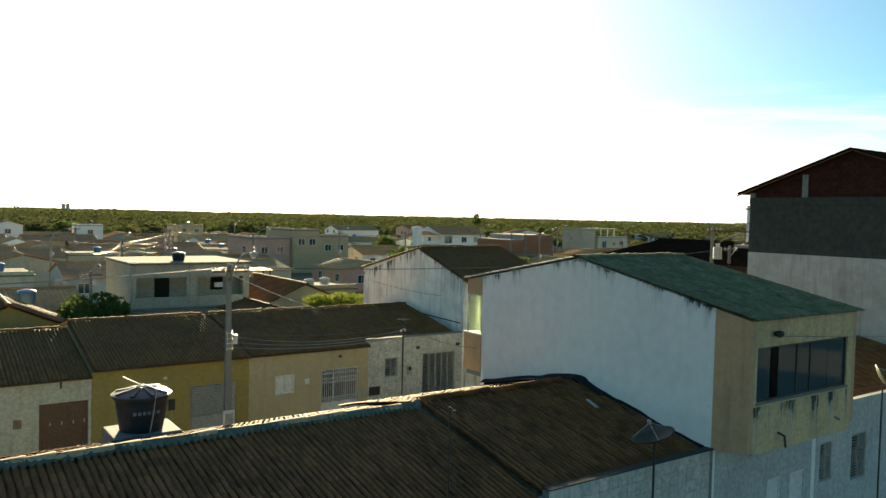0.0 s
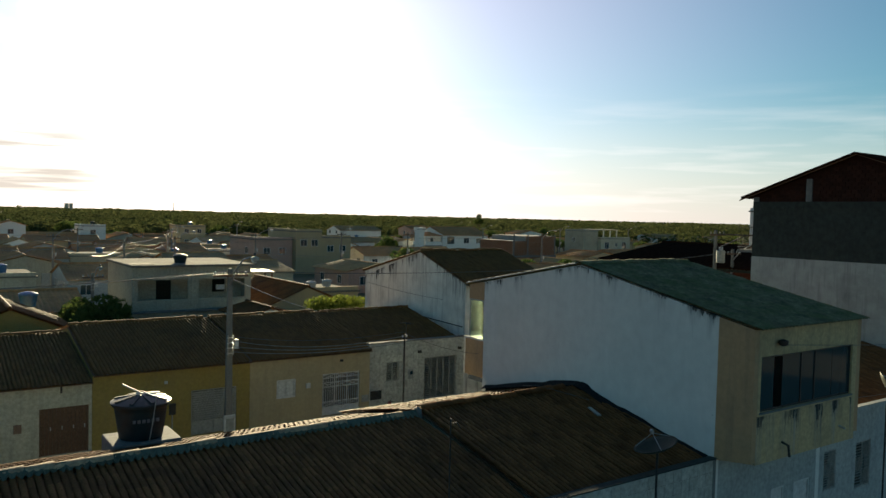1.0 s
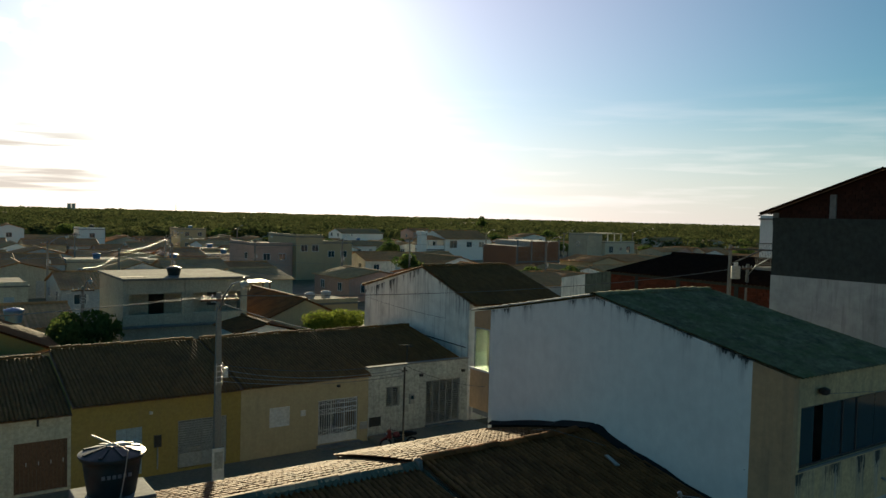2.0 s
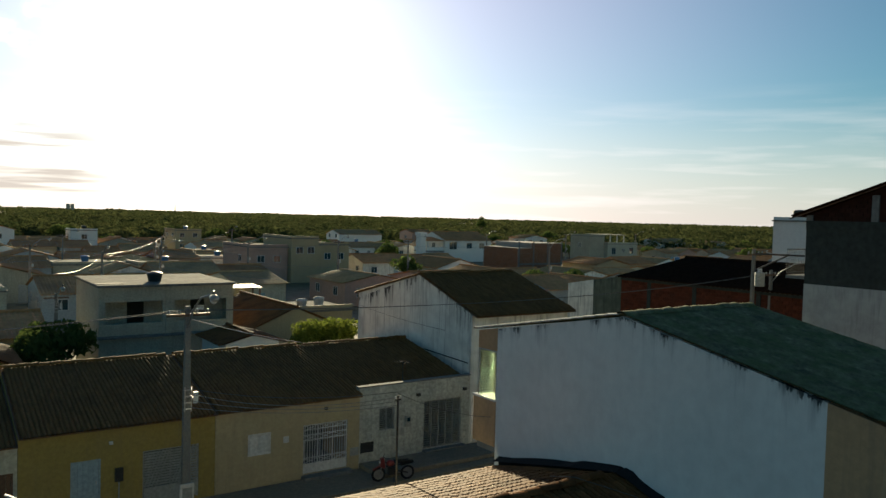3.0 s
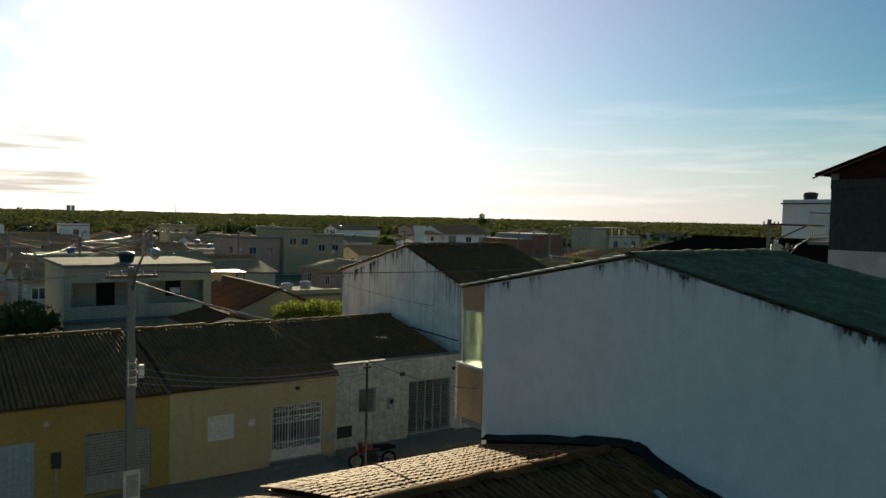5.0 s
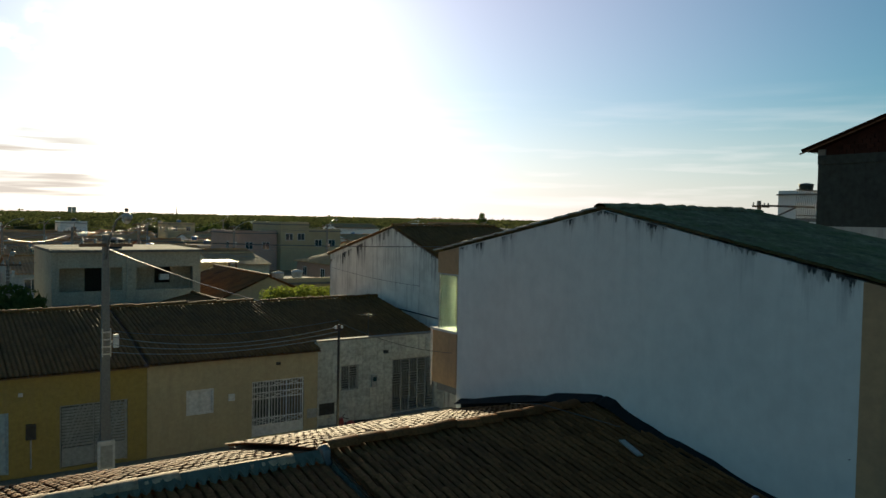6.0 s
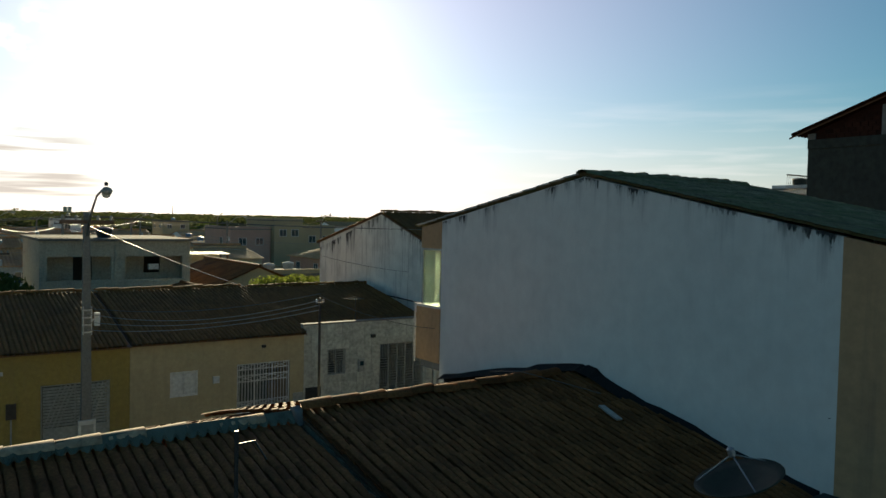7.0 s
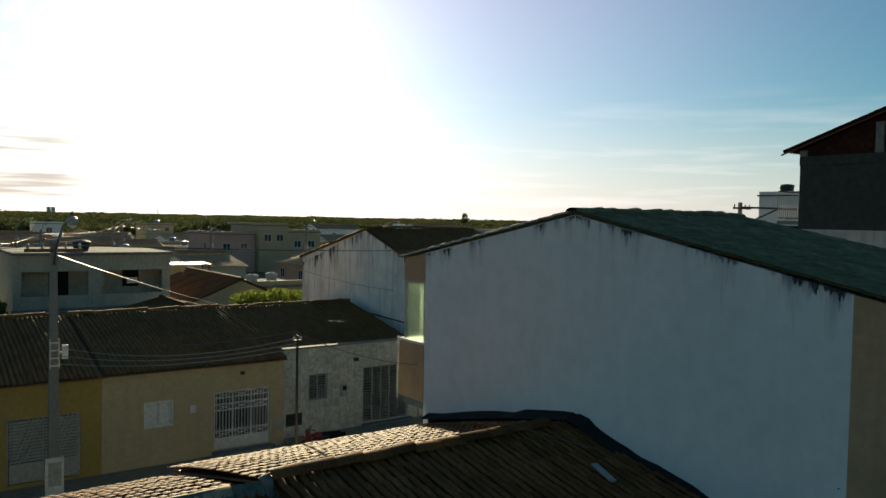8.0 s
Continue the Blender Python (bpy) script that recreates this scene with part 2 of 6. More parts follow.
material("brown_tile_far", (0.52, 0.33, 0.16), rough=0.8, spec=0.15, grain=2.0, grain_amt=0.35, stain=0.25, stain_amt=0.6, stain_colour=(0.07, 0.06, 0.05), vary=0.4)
material("fibre_cement", (0.17, 0.165, 0.095), grain=5.0, grain_amt=0.45, stain=1.6, stain_amt=0.8, stain_colour=(0.03, 0.036, 0.026), moss=(0.085, 0.115, 0.042), bump=0.6, bump_scale=14.0, spec=0.15)
material("dark_tile", (0.030, 0.015, 0.010), rough=0.95, spec=0.0, grain=3.0, grain_amt=0.4, stain_amt=0.5, stain_colour=(0.02, 0.016, 0.014), vary=0.4)
material("red_brick", (0.12, 0.037, 0.021), grain=12.0, grain_amt=0.3, stain_amt=0.6, vary=0.45, spec=0.1, stain_colour=(0.035, 0.022, 0.018))
# lighter copy of wire: the glint of low sun painted as grey
material("glint_wire", (0.20, 0.20, 0.19), rough=0.4, spec=0.6, stain_amt=0.2)
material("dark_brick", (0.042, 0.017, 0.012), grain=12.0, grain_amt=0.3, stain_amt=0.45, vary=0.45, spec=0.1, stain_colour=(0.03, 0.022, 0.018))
material("brick", (0.24, 0.115, 0.065), grain=12.0, grain_amt=0.3, stain_amt=0.35, vary=0.45, stain_colour=(0.12, 0.08, 0.06))
material("mortar", (0.30, 0.28, 0.25), stain_amt=0.3)
material("asphalt", (0.11, 0.105, 0.10), grain=20.0, grain_amt=0.3, stain=0.3, stain_amt=0.4, stain_colour=(0.06, 0.06, 0.055))
material("paving", (0.20, 0.18, 0.14), grain=6.0, stain=0.5, stain_amt=0.45, stain_colour=(0.10, 0.095, 0.085))
material("earth", (0.17, 0.14, 0.085), grain=0.6, grain_amt=0.4, stain=0.02, stain_amt=0.85, stain_colour=(0.055, 0.075, 0.028), bump_scale=3.0)
material("tank_plastic", (0.014, 0.030, 0.034), rough=0.5, grain=5.0, stain_amt=0.3, stain_colour=(0.04, 0.045, 0.045), bump=0.05, spec=0.25)
material("blue_plastic", (0.05, 0.16, 0.32), rough=0.4, stain_amt=0.2, bump=0.05, spec=0.5)
material("white_paint", (0.56, 0.56, 0.54), rough=0.5, stain_amt=0.25, stain_colour=(0.3, 0.27, 0.22))
material("grey_paint", (0.30, 0.31, 0.29), rough=0.5, stain_amt=0.3, stain_colour=(0.2, 0.17, 0.13))
material("blue_door", (0.26, 0.35, 0.39), rough=0.5, stain_amt=0.2, stain_colour=(0.25, 0.3, 0.3))
material("brown_wood", (0.13, 0.075, 0.045), rough=0.6, grain=15.0, grain_amt=0.35, stain_amt=0.3)
material("dark_metal", (0.05, 0.05, 0.05), rough=0.5, metal=0.6, stain_amt=0.3, stain_colour=(0.10, 0.05, 0.03))
material("galvanised", (0.40, 0.41, 0.42), rough=0.48, metal=0.9, stain_amt=0.3, stain_colour=(0.2, 0.18, 0.16))
material("dish_mesh", (0.035, 0.042, 0.03), rough=0.6, metal=0.2, stain_amt=0.4, stain_colour=(0.1, 0.07, 0.05))
material("wire", (0.08, 0.08, 0.08), rough=0.45, spec=0.6)
material("bark", (0.12, 0.085, 0.06), grain=10.0, grain_amt=0.4, bump=0.5)
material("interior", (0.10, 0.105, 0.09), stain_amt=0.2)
material("tar", (0.012, 0.013, 0.014), rough=0.8, stain_amt=0.2, stain_colour=(0.04, 0.04, 0.04), spec=0.15)
# verge cap colour raised so the caps read as a sunlit line
material("sunlit_cap", (0.46, 0.47, 0.44), rough=0.95, grain=9.0, grain_amt=0.2, stain_amt=0.3, stain_colour=(0.4, 0.4, 0.4))
material("dark_streaked_render", (0.10, 0.12, 0.095), stain_amt=0.6, streaks=0.9, stain_colour=(0.02, 0.025, 0.02), grain=2.0, grain_amt=0.3)
material("old_whitewash", (0.36, 0.375, 0.355), stain_amt=0.5, streaks=0.6, stain_colour=(0.14, 0.145, 0.14), grain=2.0, grain_amt=0.15)
material("dark_cement", (0.034, 0.042, 0.037), grain=4.0, grain_amt=0.35, stain_amt=0.5, stain_colour=(0.02, 0.022, 0.022), streaks=0.6)
material("tank_letter", (0.15, 0.16, 0.17), stain_amt=0.2)
material("lamp_glass", (0.62, 0.62, 0.60), rough=0.2, spec=0.6, stain_amt=0.15)
material("red_paint", (0.20, 0.025, 0.02), rough=0.35, stain_amt=0.15, spec=0.5, bump=0.02)
material("rust_sheet", (0.20, 0.13, 0.09), rough=0.7, stain_amt=0.5, streaks=0.4)


def leaf_material(name, a, b_, through_=0.45, patch=0.35, leafwise=1.0):
    m = bpy.data.materials.new(name)
    m.use_nodes = True
    nt = m.node_tree
    nt.nodes.clear()
    N, L = nt.nodes.new, nt.links.new
    out, mixs, dif, tr = N("ShaderNodeOutputMaterial"), N("ShaderNodeMixShader"), N("ShaderNodeBsdfDiffuse"), N("ShaderNodeBsdfTranslucent")
    geo, n, s, mr, mx = N("ShaderNodeNewGeometry"), N("ShaderNodeTexNoise"), N("ShaderNodeMath"), N("ShaderNodeMapRange"), N("ShaderNodeMix")
    n.inputs["Scale"].default_value, n.inputs["Detail"].default_value = patch, 6.0
    L(geo.outputs["Position"], n.inputs["Vector"])
    s.operation = "MULTIPLY_ADD"
    L(geo.outputs["Random Per Island"], s.inputs[0]), L(n.outputs["Fac"], s.inputs[2])
    s.inputs[1].default_value = leafwise
    mr.inputs["From Min"].default_value, mr.inputs["From Max"].default_value = 0.4, 0.5 + leafwise
    L(s.outputs[0], mr.inputs["Value"])
    mx.data_type = "RGBA"
    mx.inputs["A"].default_value, mx.inputs["B"].default_value = (*a, 1), (*b_, 1)
    L(mr.outputs["Result"], mx.inputs["Factor"])
    L(mx.outputs["Result"], dif.inputs["Color"]), L(mx.outputs["Result"], tr.inputs["Color"])
    mixs.inputs["Fac"].default_value = through_
    L(dif.outputs[0], mixs.inputs[1]), L(tr.outputs[0], mixs.inputs[2]), L(mixs.outputs[0], out.inputs["Surface"])
    M[name] = m


leaf_material("hedge_leaf", (0.10, 0.14, 0.022), (0.20, 0.23, 0.045), 0.55)
leaf_material("tree_leaf", (0.045, 0.075, 0.020), (0.10, 0.13, 0.040), 0.5)
leaf_material("wood_leaf", (0.030, 0.046, 0.018), (0.088, 0.096, 0.038), 0.42, 0.045, 0.22)


def glass_material():
    m = bpy.data.materials.new("window_glass")
    m.use_nodes = True
    b = m.node_tree.nodes["Principled BSDF"]
    b.inputs["Base Color"].default_value = (0.58, 0.68, 0.60, 1)
    b.inputs["Roughness"].default_value = 0.03
    b.inputs["Transmission Weight"].default_value = 0.9
    b.inputs["IOR"].default_value = 1.45
    M["window_glass"] = m
    d = bpy.data.materials.new("dark_glass")
    d.use_nodes = True
    b = d.node_tree.nodes["Principled BSDF"]
    b.inputs["Base Color"].default_value = (0.02, 0.045, 0.055, 1)
    b.inputs["Roughness"].default_value = 0.06
    M["dark_glass"] = d


glass_material()

# ---- mesh helpers ----


class Shape:
    """Collects boxes, prisms, tubes and sheets into one mesh."""

    def __init__(self):
        self.v, self.f = [], []

    def add(self, verts, faces):
        k = len(self.v)
        self.v += [tuple(p) for p in verts]
        self.f += [tuple(i + k for i in q) for q in faces]
        return self

    def box(self, x0, y0, z0, x1, y1, z1):
        return self.add([(x0, y0, z0), (x1, y0, z0), (x1, y1, z0), (x0, y1, z0), (x0, y0, z1), (x1, y0, z1), (x1, y1, z1), (x0, y1, z1)],
                        [(0, 3, 2, 1), (4, 5, 6, 7), (0, 1, 5, 4), (1, 2, 6, 5), (2, 3, 7, 6), (3, 0, 4, 7)])

    def bar(self, a, b, w, h=None):
        """A straight bar of square section from a to b."""
        a, b = Vector(a), Vector(b)
        d = (b - a).normalized()
        u = d.cross(Vector((0, 0, 1)))
        u = u.normalized() if u.length > 1e-4 else Vector((1, 0, 0))
        n = u.cross(d)
        u, n = u * w / 2, n * (h or w) / 2
        c = [-u - n, u - n, u + n, -u + n]
        return self.add([a + q for q in c] + [b + q for q in c], [(0, 3, 2, 1), (4, 5, 6, 7), (0, 1, 5, 4), (1, 2, 6, 5), (2, 3, 7, 6), (3, 0, 4, 7)])

    def tube(self, pts, radii, n=10, caps=True):
        pts = [Vector(p) for p in pts]
        if not isinstance(radii, (list, tuple)):
            radii = [radii] * len(pts)
        k, ring = len(self.v), []
        for i, p in enumerate(pts):
            d = (pts[min(i + 1, len(pts) - 1)] - pts[max(i - 1, 0)]).normalized()
            u = d.cross(Vector((0.0, 0.0, 1.0)))
            u = u.normalized() if u.length > 0.05 else Vector((1, 0, 0))
            w = d.cross(u)
            self.v += [tuple(p + (u * math.cos(2 * math.pi * j / n) + w * math.sin(2 * math.pi * j / n)) * radii[i]) for j in range(n)]
        for i in range(len(pts) - 1):
            for j in range(n):
                a, b = k + i * n + j, k + i * n + (j + 1) % n
                self.f.append((a, b, b + n, a + n))
        if caps:
            self.f.append(tuple(k + j for j in range(n)))
            self.f.append(tuple(k + (len(pts) - 1) * n + n - 1 - j for j in range(n)))
        return self

    def lathe(self, centre, profile, n=28):
        """profile: radius and height pairs, from the bottom up."""
        cx, cy, cz = centre
        k = len(self.v)
        for r, z in profile:
            self.v += [(cx + r * math.cos(2 * math.pi * j / n), cy + r * math.sin(2 * math.pi * j / n), cz + z) for j in range(n)]
        for i in range(len(profile) - 1):
            for j in range(n):
                a, b = k + i * n + j, k + i * n + (j + 1) % n
                self.f.append((a, b, b + n, a + n))
        self.f.append(tuple(k + n - 1 - j for j in range(n)))
        self.f.append(tuple(k + (len(profile) - 1) * n + j for j in range(n)))
        return self

    def prism_x(self, poly, x0, x1):
        """poly: y, z pairs, drawn out from x0 to x1."""
        n = len(poly)
        return self.add([(x0, y, z) for y, z in poly] + [(x1, y, z) for y, z in poly],
                        [tuple(range(n)), tuple(range(2 * n - 1, n - 1, -1))] + [(i, n + i, n + (i + 1) % n, (i + 1) % n) for i in range(n)])

    def prism_y(self, poly, y0, y1):
        n = len(poly)
        return self.add([(x, y0, z) for x, z in poly] + [(x, y1, z) for x, z in poly],
                        [tuple(range(n)), tuple(range(2 * n - 1, n - 1, -1))] + [(i, n + i, n + (i + 1) % n, (i + 1) % n) for i in range(n)])

    def panel(self, axis, at, thick, u0, u1, z0, z1, holes=()):
        """A wall across the axis 'x' or 'y' at that place, thick towards +axis, with openings (u0, u1, z0, z1) right through it."""
        us = sorted({u0, u1, *[h[0] for h in holes], *[h[1] for h in holes]})
        zs = sorted({z0, z1, *[h[2] for h in holes], *[h[3] for h in holes]})
        us, zs = [u for u in us if u0 <= u <= u1], [z for z in zs if z0 <= z <= z1]

        def solid(i, j):
            if not (0 <= i < len(us) - 1 and 0 <= j < len(zs) - 1):
                return False
            u, z = (us[i] + us[i + 1]) / 2, (zs[j] + zs[j + 1]) / 2
            return not any(h[0] < u < h[1] and h[2] < z < h[3] for h in holes)

        def p(u, z, d):
            return (at + d, u, z) if axis == "x" else (u, at + d, z)
        for i in range(len(us) - 1):
            for j in range(len(zs) - 1):
                if not solid(i, j):
                    continue
                a, b, c, d = us[i], us[i + 1], zs[j], zs[j + 1]
                self.add([p(a, c, 0), p(b, c, 0), p(b, d, 0), p(a, d, 0)], [(0, 1, 2, 3)])
                self.add([p(a, c, thick), p(b, c, thick), p(b, d, thick), p(a, d, thick)], [(3, 2, 1, 0)])
                for (di, dj), (s, e) in {(-1, 0): ((a, c), (a, d)), (1, 0): ((b, c), (b, d)), (0, -1): ((a, c), (b, c)), (0, 1): ((a, d), (b, d))}.items():
                    if not solid(i + di, j + dj):
                        self.add([p(*s, 0), p(*e, 0), p(*e, thick), p(*s, thick)], [(0, 1, 2, 3)])
        return self

    def mesh(self, name, smooth=False, fix=True):
        me = bpy.data.meshes.new(name)
        me.from_pydata(self.v, [], self.f)
        if fix:
            bm = bmesh.new()
            bm.from_mesh(me)
            bmesh.ops.remove_doubles(bm, verts=bm.verts, dist=1e-5)
            bmesh.ops.recalc_face_normals(bm, faces=bm.faces)
            bm.to_mesh(me)
            bm.free()
        if smooth:
            me.polygons.foreach_set("use_smooth", [True] * len(me.polygons))
        return me


def part(name, shape, mat, parent=None, label="", smooth=False, bevel=0.0, fix=True):
    me = shape.mesh(name, smooth, fix) if isinstance(shape, Shape) else shape
    if not me.materials:
        me.materials.append(M[mat])
    ob = new(name, me)
    if parent:
        ob.parent = parent
    if label:
        ob["label"] = label
    if bevel:
        mod = ob.modifiers.new("bevel", "BEVEL")
        mod.width, mod.segments, mod.limit_method = bevel, 2, "ANGLE"
    return ob


def thing(name, label, category, group="", kind="", at=(0, 0, 0)):
    """An Empty for a thing of several parts. Parts are built in world coordinates when at is the origin."""
    ob = new(name)
    ob.location = at
    ob.empty_display_size = 0.3
    return tagged(ob, label, category, group, kind)


def lone(name, shape, mat, label, category, group="", kind="", smooth=False, bevel=0.0, fix=True):
    return tagged(part(name, shape, mat, None, "", smooth, bevel, fix), label, category, group, kind)


# clay tiles: a cover arched up over the joint of two channels

def tile_template(pitch, length, rise=0.058, segs=5):
    """Local axes: x across, y down the slope, z out of the roof; returns vertices and quads of one cover and its channel."""
    v, f = [], []
    r0, r1 = pitch * 0.36, pitch * 0.43
    for (y, r, lift, h) in ((-0.02, r0, 0.0, rise * 0.85), (length + 0.05, r1, 0.026, rise), (length + 0.05, r1 - 0.014, 0.026, rise - 0.016)):
        for i in range(segs + 1):
            a = math.pi * i / segs
            v.append((-math.cos(a) * r, y, math.sin(a) * h + lift))
    n = segs + 1
    for ring in (0, 1):
        f += [(ring * n + i, ring * n + i + 1, (ring + 1) * n + i + 1, (ring + 1) * n + i) for i in range(segs)]
    k = len(v)
    for (y, lift) in ((-0.02, 0.0), (length + 0.05, 0.02)):
        for i in range(4):
            a = math.pi * i / 3
            v.append((pitch / 2 - math.cos(a) * pitch * 0.40, y, lift - math.sin(a) * 0.022))
    f += [(k + i, k + i + 1, k + 5 + i, k + 4 + i) for i in range(3)]
    return np.array(v), np.array(f)


def tiled_slope(parent, mat, x0, x1, ridge, eave, pitch=0.155, length=0.36, singles=None, sag=0.0, name="roof_tile"):
    """Tiles from ridge (y, z) down to eave (y, z), between x0 and x1. singles: an x stretch whose tiles are objects of their own."""
    v, f = tile_template(pitch, length)
    (ya, za), (yb, zb) = ridge, eave
    run = math.hypot(yb - ya, zb - za)
    rows, cols = max(1, int(run / length)), int((x1 - x0) / pitch)
    down = np.array((0.0, (yb - ya) / run, (zb - za) / run))
    across = np.array((1.0, 0, 0)) if yb < ya else np.array((-1.0, 0, 0))
    out = np.cross(across, down)
    rot = np.stack((across, down, out))
    rng = np.random.default_rng(int(abs(x0 * 13 + ya * 7 + yb * 3)) + 5)
    verts, faces, k = [], [], 0
    single_mesh = None
    for c in range(cols):
        bow = rng.normal(0, 0.008)
        for r in range(rows):
            x = x0 + (c + 0.5) * pitch + bow + rng.normal(0, 0.006)
            s = run * r / rows
            p = np.array((x, ya, za)) + down * (s + rng.normal(0, 0.008)) + out * (rng.normal(0, 0.004) - sag * math.sin(math.pi * r / rows) * (1 + 0.5 * math.sin(x * 0.7)))
            if singles and singles[0] <= x <= singles[1]:
                if single_mesh is None:
                    single_mesh = bpy.data.meshes.new(name)
                    single_mesh.from_pydata(v.tolist(), [], f.tolist())
                    single_mesh.materials.append(M[mat])
                    single_mesh.polygons.foreach_set("use_smooth", [True] * len(single_mesh.polygons))
                ob = new(name, single_mesh)
                yaw = rng.normal(0, 0.02)
                m3 = Matrix(((across[0], down[0], out[0]), (across[1], down[1], out[1]), (across[2], down[2], out[2])))
                ob.matrix_basis = Matrix.Translation(p.tolist()) @ m3.to_4x4() @ Matrix.Rotation(yaw, 4, "Z")
                ob.parent = parent
                continue
            a = rng.normal(0, 0.02)
            w = v.copy()
            w[:, 0], w[:, 1] = v[:, 0] * math.cos(a) - v[:, 1] * math.sin(a), v[:, 0] * math.sin(a) + v[:, 1] * math.cos(a)
            verts.append(w @ rot + p)
            faces.append(f + k)
            k += len(v)
    if verts:
        me = bpy.data.meshes.new("roof_tiles")
        me.from_pydata(np.concatenate(verts).tolist(), [], np.concatenate(faces).tolist())
        me.polygons.foreach_set("use_smooth", [True] * len(me.polygons))
        me.materials.append(M[mat])
        ob = new("roof_tiles", me)
        ob.parent = parent
        ob["kind"] = "stuff"


def ridge_tiles(parent, mat, x0, x1, y, z, size=0.13, length=0.42, name="ridge_tile"):
    n = max(1, int((x1 - x0) / length))
    s = Shape()
    segs = 7
    for (x, r, h) in ((0.0, size * 0.88, 0.09), (length + 0.05, size, 0.115)):
        s.v += [(x, -math.cos(math.pi * i / segs) * r, math.sin(math.pi * i / segs) * h) for i in range(segs + 1)]
    for (x, r, h) in ((length + 0.05, size - 0.015, 0.10), (0.0, size * 0.88 - 0.015, 0.075)):
        s.v += [(x, -math.cos(math.pi * i / segs) * r, math.sin(math.pi * i / segs) * h) for i in range(segs + 1)]
    for ring in range(3):
        s.f += [(ring * (segs + 1) + i, ring * (segs + 1) + i + 1, (ring + 1) * (segs + 1) + i + 1, (ring + 1) * (segs + 1) + i) for i in range(segs)]
    me = s.mesh(name, True)
    me.materials.append(M[mat])
    rng = random.Random(int(x0 * 10 + y))
    for i in range(n):
        ob = new(name, me)
        ob.matrix_basis = pose(x0 + i * length, y + rng.gauss(0, 0.012), z + rng.gauss(0, 0.010), rng.gauss(0, 2), rng.gauss(0, 1.5), rng.gauss(0, 1.2))
        ob.parent = parent


def ridge_bedding(parent, x0, x1, y, z, slope, pitch=0.155):
    """Cement pointing under the ridge tiles on the slope towards -y, scalloped over the covers."""
    s, n = Shape(), int((x1 - x0) / pitch * 6)
    r = random.Random(8)
    wob = [r.uniform(-0.03, 0.03) for _ in range(int((x1 - x0) / pitch) + 2)]
    for i in range(n + 1):
        x = x0 + (x1 - x0) * i / n
        c = math.cos(2 * math.pi * ((x - x0) / pitch - 0.5))
        low = y - 0.20 + 0.035 * c + wob[int((x - x0) / pitch)]
        lift = 0.045 + 0.045 * c
        s.v += [(x, y - 0.06, z + 0.13), (x, low, z - slope * (y - low) + lift), (x, low, z - slope * (y - low) + lift - 0.06)]
    for i in range(n):
        a = i * 3
        s.f += [(a, a + 1, a + 4, a + 3), (a + 1, a + 2, a + 5, a + 4)]
    part("ridge_bedding", s, "dark_streaked_render", parent, "grey cement pointing under the ridge", fix=False)


def wavy_sheet(x0, x1, ridge, eave, wave=0.177, amp=0.025, thick=0.012, rows=7, step=0.014, per=6):
    """Corrugated sheets from ridge to eave in overlapping rows; the waves run down the slope."""
    s = Shape()
    (ya, za), (yb, zb) = ridge, eave
    nx = max(2, int((x1 - x0) / wave * per))
    nx = min(nx, 420)
    for r in range(rows):
        a, b = r / rows, min(1.0, (r + 1.12) / rows)
        k = len(s.v)
        lift = ((0.0, a), (step * 1.6, b))
        for side in (0, 1):
            for (dz, q) in lift:
                for i in range(nx + 1):
                    x = x0 + (x1 - x0) * i / nx
                    s.v.append((x, ya + (yb - ya) * q, za + (zb - za) * q + dz + amp * math.cos(2 * math.pi * (x - x0) / wave) - side * thick))
        n = nx + 1
        for i in range(nx):
            s.f.append((k + i, k + i + 1, k + n + i + 1, k + n + i))
            s.f.append((k + 2 * n + i, k + 3 * n + i, k + 3 * n + i + 1, k + 2 * n + i + 1))
            s.f.append((k + n + i, k + n + i + 1, k + 3 * n + i + 1, k + 3 * n + i))
    return s

# ---- ground, streets ----


def ground_sheet():
    s = Shape()
    n, radii = 72, [0.0, 40, 120, 300, 800, 2000, 4700]
    s.v.append((20, 40, 0))
    for r in radii[1:]:
        s.v += [(20 + r * math.cos(2 * math.pi * j / n), 40 + r * math.sin(2 * math.pi * j / n), 0) for j in range(n)]
    s.f += [(0, 1 + j, 1 + (j + 1) % n) for j in range(n)]
    for i in range(len(radii) - 2):
        for j in range(n):
            a, b = 1 + i * n + j, 1 + i * n + (j + 1) % n
            s.f.append((a, a + n, b + n, b))
    lone("ground", s, "earth", "dry earth with scrub reaching to the horizon", "ground", kind="structure")


ground_sheet()
lone("road", Shape().box(-60, 24.6, -0.1, 140, 30.6, 0.012), "asphalt", "grey paved street between two rows of low houses", "road", kind="structure")
lone("road_back", Shape().box(-60, 1.5, -0.1, 140, 9.8, 0.012), "asphalt", "grey paved back street", "road", kind="structure")
lone("pavement_far", Shape().box(-60, 30.6, -0.1, 24.98, 32.9, 0.17), "paving", "raised cement pavement with a worn kerb", "pavement", kind="structure", bevel=0.03)
lone("pavement_step", Shape().box(19.0, 31.2, 0.172, 25.3, 32.98, 0.36), "paving", "raised mossy pavement slab before the tiled front", "pavement", kind="structure", bevel=0.04)
lone("pavement_near", Shape().box(-60, 22.3, -0.1, 60, 24.6, 0.16), "paving", "raised cement pavement along the street", "pavement", kind="structure", bevel=0.03)
lone("pavement_back", Shape().box(-60, 9.8, -0.1, 60, 12.1, 0.16), "paving", "raised cement pavement on the back street", "pavement", kind="structure", bevel=0.03)

# ---- gates, windows, doors ----


